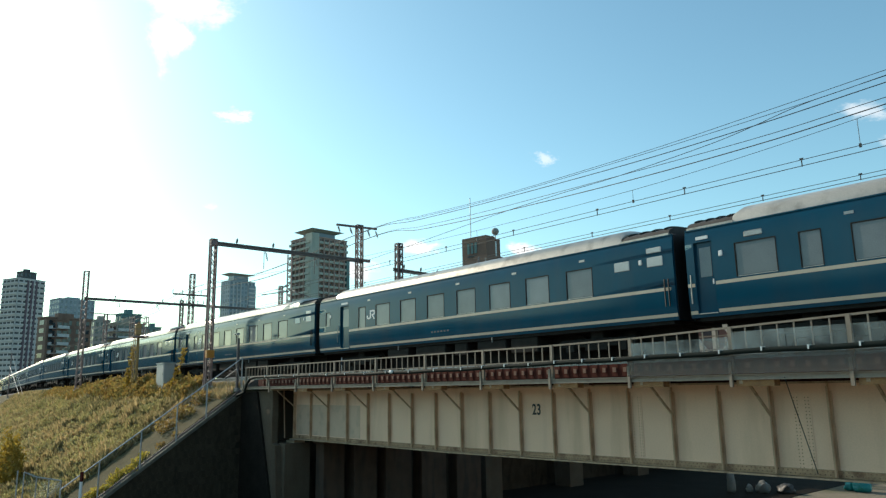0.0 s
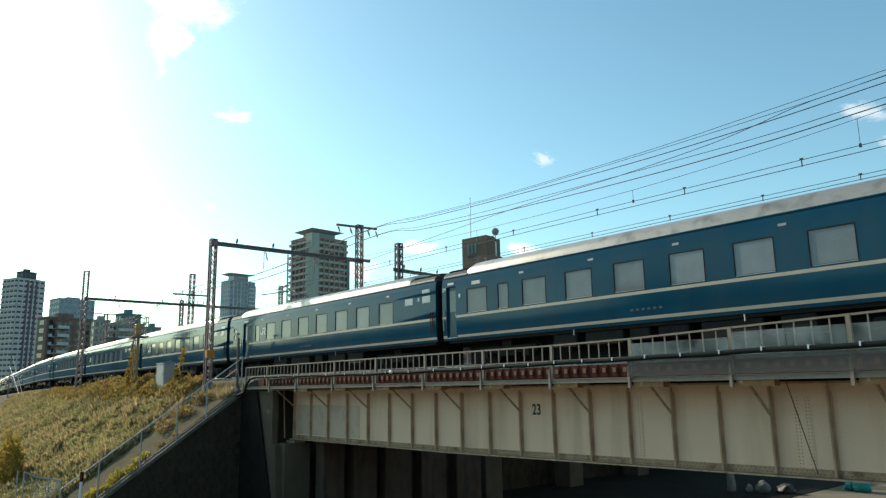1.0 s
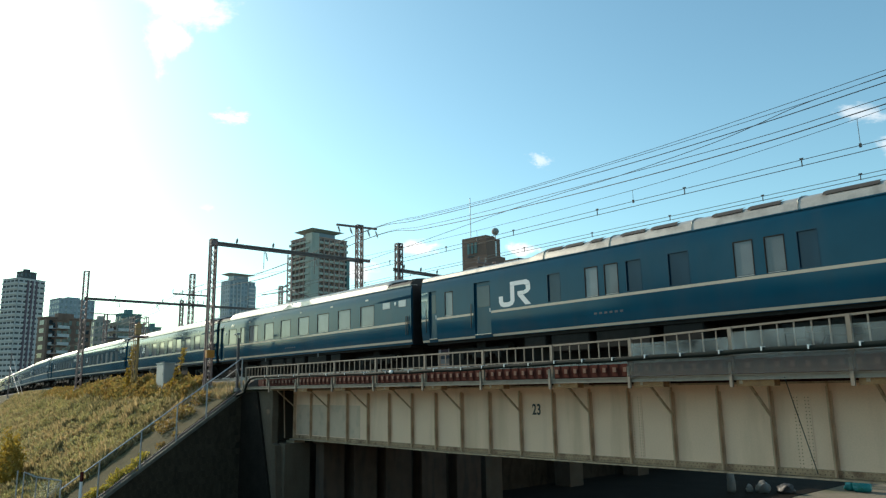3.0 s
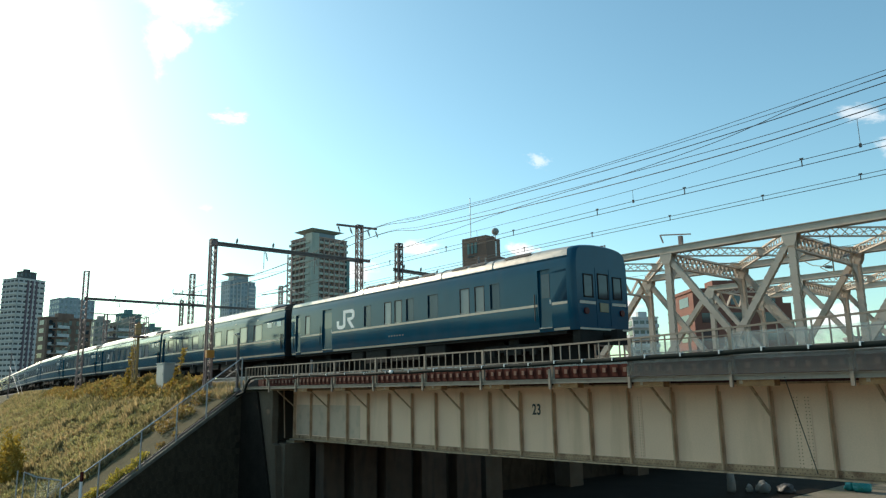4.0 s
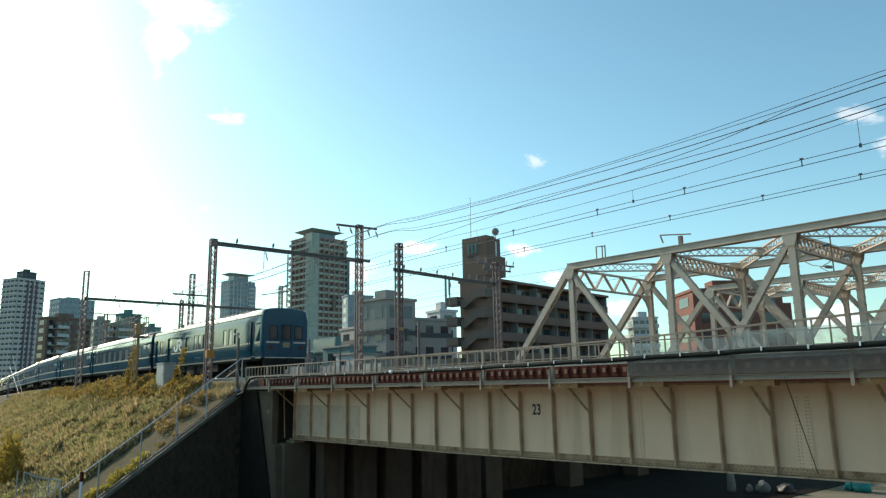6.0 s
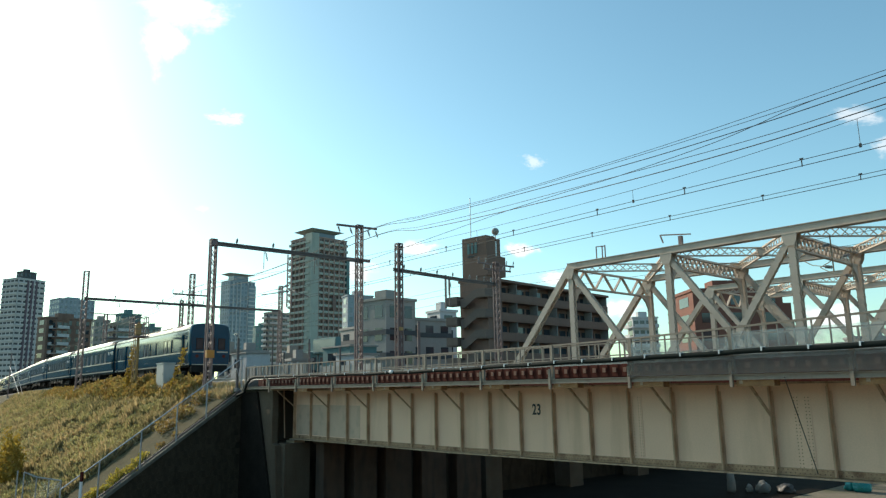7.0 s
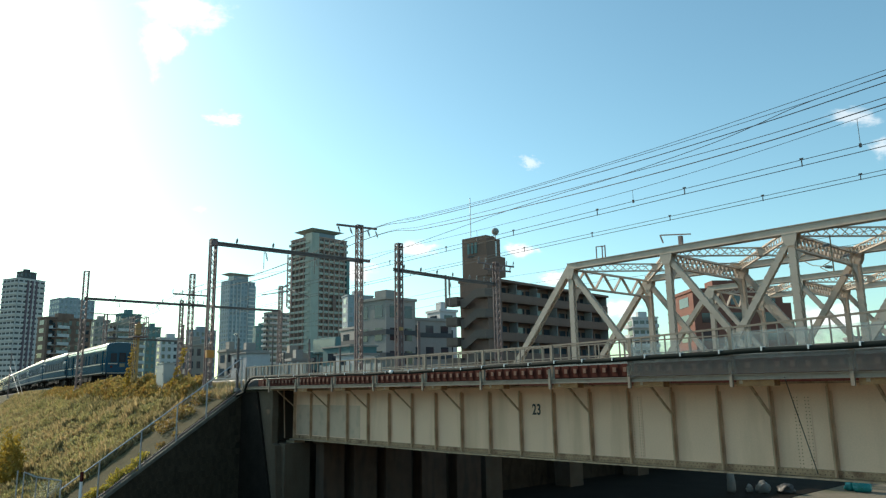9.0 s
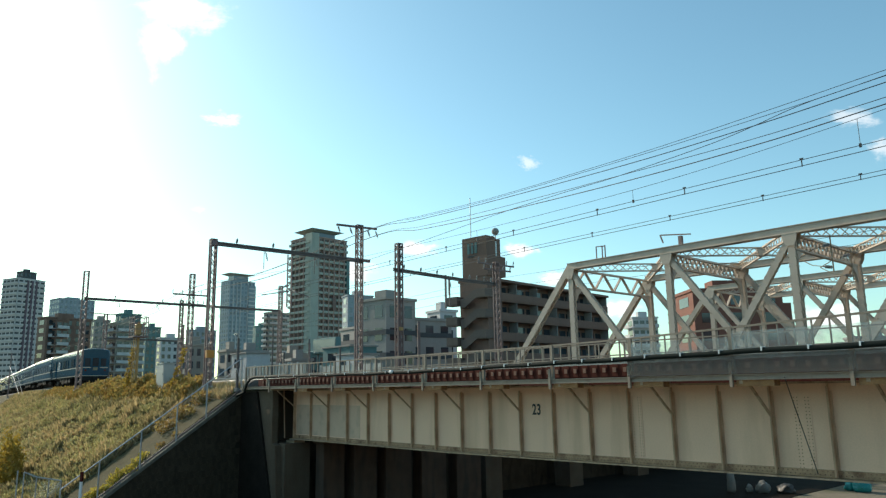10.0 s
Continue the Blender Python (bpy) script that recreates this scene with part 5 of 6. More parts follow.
def relay_cabinet(x, y, z, w, h, d):
    t = thing("relay_cabinet", "pale grey steel relay cabinet beside the track", "cabinet")
    bm = B(); bm_box(bm, x, y, z, x + w, y + d, z + h); b = part("body", bm, M_cabinet, t, bevel=0.02)
    bm = B(); bm_box(bm, x - 0.05, y - 0.05, z + h, x + w + 0.05, y + d + 0.05, z + h + 0.06); part("lid", bm, M_cabinet, t)
    bm = B(); bm_box(bm, x + 0.08, y - 0.015, z + 0.1, x + w - 0.08, y - 0.003, z + h - 0.1); dd = part("door", bm, M_cabinet, t)
    bm = B(); bm_box(bm, x + w - 0.2, y - 0.04, z + h * 0.5, x + w - 0.15, y - 0.015, z + h * 0.5 + 0.12); part("handle", bm, M_steel, dd)
    bm = B(); bm_box(bm, x - 0.1, y - 0.1, z - 0.25, x + w + 0.1, y + d + 0.1, z); part("plinth", bm, M_concrete, t)


relay_cabinet(-50.6, 16.5, 7.35, 1.5, 1.5, 0.7)


# ---- wires ----
def wire(pts, r, name="overhead_wire", lab="dark overhead wire above the track", droppers=()):
    """pts: places from the river side to the city; a smooth wire through them."""
    t = thing(name, lab, "wire", "overhead wires")
    P3 = [Vector(q) for q in pts]
    out = []
    for i in range(len(P3) - 1):
        p0, p1, p2, p3 = P3[max(i - 1, 0)], P3[i], P3[i + 1], P3[min(i + 2, len(P3) - 1)]
        for k in range(8):
            s = k / 8
            out.append(0.5 * ((2 * p1) + (p2 - p0) * s + (2 * p0 - 5 * p1 + 4 * p2 - p3) * s * s + (3 * p1 - p0 - 3 * p2 + p3) * s ** 3))
    out.append(P3[-1])
    bm = B(); bm_tube(bm, out, r * 0.72, 5); part("strand", bm, M_wire, t)
    for a, b in droppers:
        bm = B(); bm_rod(bm, a, b, 0.008, n=4); part("dropper", bm, M_wire, t)
        bm = B(); bm_box(bm, b[0] - 0.03, b[1] - 0.02, b[2] - 0.03, b[0] + 0.03, b[1] + 0.02, b[2] + 0.07); part("clamp", bm, M_wire, t)
    return t


def sag(x, x0, x1, z0, z1, depth):
    s = (x - x0) / (x1 - x0)
    return z0 + (z1 - z0) * s - 4 * depth * s * (1 - s)


def clamp_pair(x, y, z0, z1):
    """T-shaped clamp that ties the two strands of a contact wire together."""
    c = thing("wire_clamp", "small dark clamp joining two overhead wires", "clamp", "clamps on the overhead wires")
    bm = B(); bm_box(bm, x - 0.012, y - 0.012, z0 - 0.02, x + 0.012, y + 0.012, z1 + 0.03); part("stem", bm, M_wire, c)
    bm = B(); bm_box(bm, x - 0.05, y - 0.015, z1 + 0.015, x + 0.05, y + 0.015, z1 + 0.05); part("head", bm, M_wire, c)


for off, lower, upper, ties, feet_x in ((0.0, 12.77, 12.94, (-4.6, -8.2, -11.8, -15.2, -19.3, -23.4, -27.6, -31.9, -36.4), (-6.7, -13.7, -21.4)), (3.2, 12.875, 13.01, (-7.9, -10.9, -14.4, -18.0, -21.8, -25.9, -30.2, -34.6), (-12.5, -20.0))):
    y0 = TRACK_Y + off
    for z, r in ((lower, 0.016), (upper, 0.014)):
        wire([(x, y0, z) for x in (12, -2, -16, -30)] + [(track(-11.36 - x, off)[0], track(-11.36 - x, off)[1], z) for x in (-42.6, -60, -75.7, -90, -106, -140, -180)], r)
    for x in ties:
        clamp_pair(x, y0, lower, upper)
    over = lambda x: 13.30 + 0.0042 * (x + 16.0) ** 2 * (1.0 if x > -16 else 0.28) + 0.3 * (off > 0)
    hang = [((x, y0, over(x)), (x, y0, upper - 0.02)) for x in feet_x]
    if off == 0:
        pts = [(x, y0, over(x)) for x in (4, -2, -6, -11, -16, -22, -30, -36, G1)]
        for a, b in ((G1, G2), (G2, G3), (G3, -150)):
            for k in range(1, 5):
                x = a + (b - a) * k / 4
                pts.append((x, track(-11.36 - x, off)[1], sag(x, a, b, over(G1), over(G1), 0.7)))
        wire(pts, 0.011, lab="thin messenger wire with droppers over the track", droppers=hang)
# feeders: where they run over the river and at the mast, thickness, heights along the way
for y_river, y_mast, r, zs in ((29.0, 29.0, 0.018, (18.72, 18.44, 18.28, 18.1, 18.12, 18.36, 18.54)), (28.6, 28.6, 0.018, (18.4, 18.06, 17.92, 17.84, 17.89, 18.14, 18.42)), (28.1, 28.1, 0.028, (17.95, 17.62, 17.45, 17.39, 17.59, 17.84, 18.16)),
                               (26.6, 29.0, 0.020, (16.65, 16.52, 16.48, 16.7, 17.1, 17.5, 17.96)), (25.9, 29.0, 0.030, (16.15, 16.03, 16.0, 16.2, 16.76, 17.28, 17.93))):
    xs = (3.0, -8.1, -12.8, -19.8, -30.1, -36.8, G1)
    line_y = lambda x: y_river + (y_mast - y_river) * (x + 8.0) / (G1 + 8.0)
    zl = zs[-1]
    wire([(x, line_y(x), z) for x, z in zip(xs, zs)] + [(-60, y_mast - 0.2, zl - 0.9), (G2, y_mast - 0.6, zl - 0.5), (-95, y_mast + 0.5, zl - 1.3), (-130, y_mast + 2.5, zl - 1.0)], r, "feeder_wire", "thick dark feeder cable high over the tracks" if r > 0.025 else "thin dark feeder wire high over the tracks")
wire([(4, 27.3, 18.2), (-8.2, 27.3, 17.56), (-11.1, 27.3, 17.42), (-13.2, 27.3, 17.12), (-15.2, 27.3, 16.9), (-19.6, 27.3, 16.66), (-23.1, 27.3, 16.6), (-27.2, 27.3, 16.48), (-32.0, 27.3, 16.22), (-37.8, 27.3, 15.89), (G1, 27.4, 15.7)], 0.020, "feeder_wire", "loose twisted cable crossing below the feeders")
for y, z in ((34.5, 13.6), (37.5, 13.6), (39.5, 15.2)):
    wire([(10, y, z), (-10, y, z - 0.1), (-30, y, z), (G1, y, z + 0.2), (-60, y, z - 0.2), (G2, y + 0.3, z + 0.1), (-110, y + 2, z)], 0.014)


def guy_wires():
    t = thing("guy_wire", "pair of pale guy wires staying a mast on the bank", "wire")
    for a, b in (((-102.0, 15.9, 11.6), (-93.5, 15.9, 7.0)), ((-103.5, 15.9, 10.5), (-95.5, 15.9, 7.0))):
        bm = B(); bm_rod(bm, a, b, 0.025, n=5); part("strand", bm, M_cabinet, t)
    p = round_pole("stay_pole", -103.0, 15.95, 6.6, 12.0, 0.07, "slim dark pole held by guy wires", M_mast)


guy_wires()


# ---- city ----
def wall_mat(name, c, rough=0.8):
    return mat(name, c, rough, vary=0.12, scale=0.25, grain=3, bump=0.05, stain=tuple(0.6 * q for q in c), stain_amount=0.35, streak=5)


M_b_white = wall_mat("pale_tile_wall", (0.48, 0.48, 0.48))
M_b_brown = wall_mat("brown_tile_wall", (0.185, 0.11, 0.082))
M_b_brick = wall_mat("red_brick_wall", (0.20, 0.075, 0.05))
M_b_grey = wall_mat("grey_panel_wall", (0.28, 0.262, 0.242))
M_b_dark = wall_mat("dark_grey_band", (0.06, 0.065, 0.07))
M_b_teal = wall_mat("teal_panel_wall", (0.10, 0.19, 0.19))
M_b_tower = wall_mat("tower_tile_wall", (0.30, 0.215, 0.185))
M_b_green = wall_mat("balcony_green_panel", (0.31, 0.345, 0.305))
M_b_mauve = wall_mat("mauve_panel_wall", (0.115, 0.085, 0.105))
M_b_blue = wall_mat("blue_grey_wall", (0.24, 0.29, 0.33))
M_b_umber = wall_mat("umber_tile_wall", (0.15, 0.108, 0.088))
M_b_beige = wall_mat("beige_wall", (0.30, 0.26, 0.22))
M_towerpane = mat("tower_window", (0.085, 0.08, 0.08), 0.12, vary=0.2, bump=0, per_object=0.5)
M_glassy = mat("office_glass", (0.12, 0.16, 0.19), 0.15, vary=0.15, scale=0.1, bump=0, per_object=0.3)


def building(label, x, y, yaw, wr, wl, h, floor_h=3.0, cols_r=4, cols_l=2, wall=None, balcony=None, pane=None, base=0.0, min_z=7.0, roof=None, category="building", deep=1.2):
    """House with storeys: right face along x, left face along y of its own frame; windows and balconies from min_z up."""
    wl = max(wl, 5.0)
    t = thing("building", label, category, "houses of the city", m=pose(x, y, 0, 0, 0, yaw))
    bm = B(); bm_box(bm, 0, 0, base, wr, wl, h); part("wall", bm, wall, t)
    bm = B(); bm_box(bm, -0.25, -0.25, h, wr + 0.25, wl + 0.25, h + 0.5); part("parapet", bm, roof or wall, t)
    bm = B(); bm_box(bm, wr * 0.3, wl * 0.3, h + 0.5, wr * 0.65, wl * 0.7, h + 2.2); part("penthouse", bm, wall, t)
    rows = int((h - min_z) / floor_h)
    def win(w, hh, left):
        b2 = B()
        if left:
            bm_box(b2, -0.06, -w / 2, 0, 0.05, w / 2, hh)
        else:
            bm_box(b2, -w / 2, -0.06, 0, w / 2, 0.05, hh)
        return done(b2, "window", pane or M_darkglass)
    for cols, size, left in ((cols_r, wr, False), (cols_l, wl, True)):
        if not cols:
            continue
        step = size / cols
        me = win(step * (0.72 if balcony else 0.5), floor_h * 0.55, left)
        if balcony:
            b2 = B()
            if left:
                bm_box(b2, -deep, 0.1, 0, -0.02, size - 0.1, 0.15); bm_box(b2, -deep - 0.05, 0.1, 0.15, 0.05 - deep, size - 0.1, 1.15)
            else:
                bm_box(b2, 0.1, -deep, 0, size - 0.1, -0.02, 0.15); bm_box(b2, 0.1, -deep - 0.05, 0.15, size - 0.1, 0.05 - deep, 1.15)
            slab = done(b2, "balcony", balcony)
        for r in range(rows):
            z = h - floor_h * (r + 1)
            if balcony:
                piece("balcony", slab, t, pose(0, 0, z))
            for c in range(cols):
                p = (c + 0.5) * step
                piece("window", me, t, pose(0, p, z + floor_h * 0.22) if left else pose(p, 0, z + floor_h * 0.22))
    return t


def flared_roof(t, wr, wl, h, up, inner, outer):
    """Oversailing roof plate, flaring upwards, on a glazed lantern; inner and outer are shares of the plan."""
    def ring(k, z):
        return [(wr * (0.5 - k / 2), wl * (0.5 - k / 2), z), (wr * (0.5 + k / 2), wl * (0.5 - k / 2), z), (wr * (0.5 + k / 2), wl * (0.5 + k / 2), z), (wr * (0.5 - k / 2), wl * (0.5 + k / 2), z)]
    bm = B(); bm_box(bm, *ring(inner * 0.95, h + 0.5)[0], *ring(inner * 0.95, h + 0.5 + up)[2]); part("lantern", bm, M_glassy, t)
    bm = B()
    lo, hi = [bm.verts.new(q) for q in ring(inner, h + 0.5 + up)], [bm.verts.new(q) for q in ring(outer, h + 1.7 + up)]
    bm.faces.new(lo[::-1]); bm.faces.new(hi)
    for i in range(4):
        bm.faces.new((lo[i], lo[(i + 1) % 4], hi[(i + 1) % 4], hi[i]))
    part("flared_roof", bm, M_b_green, t)


t = building("tall pale apartment tower with dark recessed middle", -484.2, 74.9, 115.9, 17.3, 14.1, 74.6, 3.1, 5, 4, M_b_white, M_b_white, M_b_dark, deep=0.5)
for x in (5.2, 8.0, 10.8):
    bm = B(); bm_box(bm, x, -0.66, 0, x + 1.3, 0, 74.0); part("recessed_bay", bm, M_b_mauve, t, "dark mauve recessed bay")
building("dark crown block of a tower", -488.3, 77.9, 115.6, 8.3, 6.6, 79.3, 3.1, 3, 2, M_b_dark, None, M_darkglass)
building("broad pale blue glass office block", -581.2, 117.4, 103.6, 26.1, 15.7, 75.4, 4, 8, 4, M_b_blue, None, M_glassy)
building("brown tiled apartment house with white balconies", -293.2, 55.5, 104.3, 16.6, 6.9, 34.2, 3.0, 5, 1, M_b_brown, None)
t = building("brown apartment house wing with stacked white balconies", -291.0, 58.3, 104.3, 4.4, 6.0, 33.2, 3.0, 2, 1, M_b_brown, M_b_white)
building("grey-brown concrete apartment block", -325.5, 79.6, 96.3, 6.5, 5.0, 36.9, 3.0, 3, 2, M_b_grey, None)
building("beige apartment house with long balconies", -287.6, 78.2, 99.8, 11.0, 7.0, 32.7, 3.0, 4, 2, M_b_beige, M_b_white)
building("grey-green roof storey of an apartment house", -291.9, 80.8, 99.5, 7.8, 5.0, 36.6, 3.0, 4, 2, M_b_teal, None)
building("narrow teal-clad office house", -342.7, 106.2, 92.8, 6.7, 5.0, 36.2, 3.2, 3, 1, M_b_teal, None)
building("low pale concrete office house", -307.5, 101.4, 91.7, 9.8, 5.0, 29.0, 3.0, 4, 1, M_b_white, None)
t = building("slender blue-grey tower with a flared roof", -502.2, 213.1, 97.0, 21.0, 12.8, 86.6, 3.2, 7, 4, M_b_blue, None, M_glassy)
flared_roof(t, 21.0, 12.8, 86.6, 4.2, 0.62, 1.05)
for k in (1, 2, 3, 5, 6):
    bm = B(); bm_box(bm, 3.0 * k - 0.35, -0.5, 0, 3.0 * k + 0.35, 0, 86); part("pilaster", bm, M_b_white, t)
bm = B(); bm_box(bm, 15.4, -1.0, 0, 21.2, 1.0, 84); part("glazed_shaft", bm, M_glassy, t, "pale glazed corner shaft")
for k in range(24):
    bm = B(); bm_box(bm, 15.3, -1.15, 10 + 3.1 * k, 21.3, -0.98, 10.9 + 3.1 * k); part("floor_band", bm, M_b_white, t)
building("pale blue low office house", -340.0, 125.3, 89.8, 12.9, 5.0, 35.4, 3.2, 5, 1, M_b_blue, None)
building("narrow teal glass house", -395.3, 184.6, 85.0, 8.3, 5.0, 43.7, 3.4, 3, 1, M_b_teal, None, M_glassy)
building("grey apartment slab with balconies", -353.5, 172.1, 94.0, 13.1, 5.0, 47.4, 3.0, 5, 2, M_b_grey, M_b_white)
t = building("tall brown and green apartment tower with balconies and a flared roof", -294.7, 164.3, 95.9, 20.9, 17.1, 78.0, 3.0, 7, 5, M_b_tower, M_b_green, M_towerpane)
flared_roof(t, 20.9, 17.1, 78.0, 2.8, 0.6, 0.92)
bm = B(); bm_box(bm, -0.9, -1.6, 0, 3.2, 3.6, 79.6); part("corner_shaft", bm, M_b_green, t, "glazed corner shaft")
for k in range(1, 7):
    bm = B(); bm_box(bm, 3.0 * k + 0.1, -1.38, 0, 3.0 * k + 0.75, 0, 77.5); part("pilaster", bm, M_b_tower, t)
for k in range(1, 5):
    bm = B(); bm_box(bm, -1.36, 3.4 * k + 0.6, 0, 0, 3.4 * k + 0.9, 77.0); part("pilaster", bm, M_b_tower, t)
bm = B(); bm_box(bm, 20.0, -1.5, 0, 21.6, 1.0, 69); part("end_shaft", bm, M_b_teal, t)
bm = B(); bm_box(bm, 11.3, -1.9, 43.5, 13.4, -1.7, 50.5); part("banner", bm, M_redlamp, t, "red vertical banner")
building("curved-roof pale glass house", -223.5, 140.0, 77.9, 9.9, 6.0, 40.4, 3.4, 4, 1, M_b_blue, None, M_glassy)
t = building("grey metal-clad industrial building with dark bands", -107.3, 75.4, 94.9, 7.2, 8.5, 23.0, 4.2, 2, 2, M_b_grey, None)
for z in (12.4, 16.6):
    bm = B(); bm_box(bm, -0.12, -0.12, z, 7.3, 8.6, z + 0.9); part("band", bm, M_b_dark, t)
t = building("grey lower wing of an industrial building", -111.4, 83.1, 83.3, 10.4, 30.0, 19.9, 4.2, 3, 5, M_b_grey, None)
for z in (12.4, 16.6):
    bm = B(); bm_box(bm, -0.12, -0.12, z, 10.5, 30.1, z + 0.9); part("band", bm, M_b_dark, t)
building("small rooftop house on an industrial building", -112.0, 92.0, 83.3, 4, 5, 22.0, 3, 1, 1, M_b_white, None)
t = building("red brick apartment house behind the bridges", -66.0, 109.6, 51.1, 15.2, 9.0, 22.2, 3.0, 3, 1, M_b_brick, None)
bm = B(); bm_box(bm, 13.8, -0.3, 0, 16.4, 5, 20.0); part("stair_tower", bm, M_b_brick, t)
building("pale grey apartment house with ribbon windows", -133.2, 186.2, 55.6, 7.9, 5.0, 26.8, 3.0, 4, 1, M_b_white, M_b_white)
building("pale grey far office house", -61.6, 162.3, 40.8, 9.7, 5.0, 15.5, 3.0, 3, 1, M_b_grey, None)
for (x, y, yaw, wr, wl, h, m_, lab) in ((-144.9, 61.4, 87.1, 3.2, 4, 15.0, M_b_beige, "small beige house by the tracks"), (-133.2, 59.8, 80.8, 6.8, 5, 11.2, M_b_grey, "low grey workshop by the tracks"),
        (-137.3, 70.6, 77.8, 5.1, 5, 14.0, M_b_beige, "low beige house by the tracks"), (-142.7, 79.8, 75.8, 5.2, 4, 14.6, M_b_teal, "teal-roofed low house by the tracks"),
        (-130.5, 78.9, 78.9, 5.8, 4, 12.6, M_b_white, "low pale shop by the tracks"), (-160.1, 58.8, 89.9, 5.0, 4, 17.0, M_b_beige, "low beige house behind the masts"),
        (-150.0, 66.5, 82.0, 6.0, 4, 15.2, M_b_grey, "low grey house by the tracks"), (-170, 96, 80, 9, 4, 16.5, M_b_teal, "low green-grey hall by the tracks"), (-125, 66, 80, 4, 4, 12.4, M_b_grey, "small grey shed by the tracks")):
    building(lab, x, y, yaw, wr, wl, h, 2.8, 3, 1, m_, None, min_z=5.0)


def apartment_block():
    """Brown block with long balconies, an outside stair and a lift tower."""
    t = thing("apartment_house", "dark brown tiled apartment block with long balconies and an outside stair", "apartment house", m=pose(-70.8, 64.2, 0, 0, 0, 97.8))
    H, F, L, D = 21.4, 2.75, 34.8, 5.2
    bm = B(); bm_box(bm, 3.0, 1.5, 0, L, D, H); part("wall", bm, M_b_brown, t)
    bm = B(); bm_box(bm, 2.8, -0.2, H, L + 0.3, D + 0.2, H + 0.35); part("roof_slab", bm, M_b_brown, t)
    b2 = B(); bm_box(b2, 4.15, 0.0, 0, L, 1.5, 0.2); bm_box(b2, 4.15, -0.05, 0.2, L, 0.08, 1.2); slab = done(b2, "balcony", M_b_brown)
    b2 = B(); bm_box(b2, -0.05, 0.05, 0, 0.05, 1.5, F - 0.2); fin = done(b2, "partition", M_b_grey)
    b2 = B(); bm_box(b2, -0.8, 1.44, 0, 0.8, 1.52, 1.9); win = done(b2, "window", M_darkglass)
    b2 = B(); bm_box(b2, -0.4, 1.0, 0, 0.4, 1.35, 0.7); ac = done(b2, "cooling_unit", M_cabinet)
    for r in range(7):
        z = H - F * (r + 1)
        piece("balcony", slab, t, pose(0, 0, z))
        for k in range(7):
            piece("partition", fin, t, pose(4.4 + k * 5.05, 0, z + 0.2))
            piece("window", win, t, pose(5.8 + k * 4.3, 0, z + 0.3)); piece("window", win, t, pose(7.9 + k * 4.3, 0, z + 0.3))
            if (r * 3 + k) % 3 == 0:
                piece("cooling_unit", ac, t, pose(6.9 + k * 4.2, 0, z + 0.22))
    # lift tower and stair at the near end
    bm = B(); bm_box(bm, 1.0, -1.4, 0, 3.0, 2.9, 27.2); part("lift_tower", bm, M_b_brown, t)
    bm = B(); bm_box(bm, 3.35, -1.3, 0, 4.2, 1.0, 27.0); part("tower_step", bm, M_b_brown, t)
    bm = B(); bm_box(bm, 0.9, -1.6, 21.7, 4.9, 0.6, 24.5); part("lobby", bm, M_b_brown, t)
    for r in range(6):
        z = H - F * (r + 1) - 0.2
        bm = B(); bm_prism(bm, [(2.7, z - 0.9), (2.7, z + 0.25), (2.0, z + 0.25), (0.0, z + 1.4), (-1.6, z + 1.4), (-1.6, z + 0.3), (-0.2, z + 0.3), (1.8, z - 0.9)], 0.1, 0.25, "x"); part("stair_parapet", bm, M_b_umber, t)
        bm = B(); bm_box(bm, 0.1, -1.7, z + 0.3, 3.2, -1.6, z + 1.4); part("stair_parapet", bm, M_b_umber, t)
        bm = B(); bm_box(bm, 0.25, 1.8, z - 1.0, 1.0, 2.8, z - 0.85); part("landing", bm, M_b_umber, t)
        bm = B(); bm_box(bm, 0.25, -1.6, z + 0.2, 1.0, 0.1, z + 0.3); part("landing", bm, M_b_umber, t)
        bm = B(); bm_box(bm, -0.3, 2.9, z - 0.6, 1.0, 4.9, z - 0.45); bm_box(bm, -0.35, 2.9, z - 0.45, -0.25, 4.9, z + 0.6); bm_box(bm, -0.3, 2.9, z - 0.45, 1.0, 3.0, z + 0.6); part("end_balcony", bm, M_b_umber, t)
    for y in (0.2, 0.85, 1.5):
        bm = B(); bm_box(bm, 0.93, y, 24.9, 0.99, y + 0.42, 26.4); part("wall_emblem", bm, M_b_teal, t, "teal painted emblem")
    bm = B(); bm_box(bm, 0.93, 0.2, 24.4, 0.99, 1.9, 24.65); part("wall_emblem", bm, M_b_dark, t)
    bm = B(); bm_rod(bm, (1.4, 1.6, 27.2), (1.4, 1.6, 33.0), 0.06); part("aerial", bm, M_galv, t)
    bm = B(); bm_rod(bm, (3.6, -1.0, 26.9), (3.6, -1.0, 27.9), 0.07); bm_box(bm, 3.0, -1.35, 24.5, 3.35, -0.9, 26.6); part("aerial_bracket", bm, M_galv, t)
    bm = B(); bmesh.ops.create_uvsphere(bm, u_segments=16, v_segments=8, radius=0.52, matrix=pose(3.6, -1.0, 28.1)); part("radar_dome", bm, M_b_grey, t, smooth=True)


apartment_block()


def boundary_walls():
    bm = B(); bm_box(bm, -150, 48.0, 7.2, -45, 48.3, 9.0)
    tagged(part("wall_boundary", bm, M_b_white), "low pale boundary wall beyond the tracks", "wall", kind="structure")


boundary_walls()


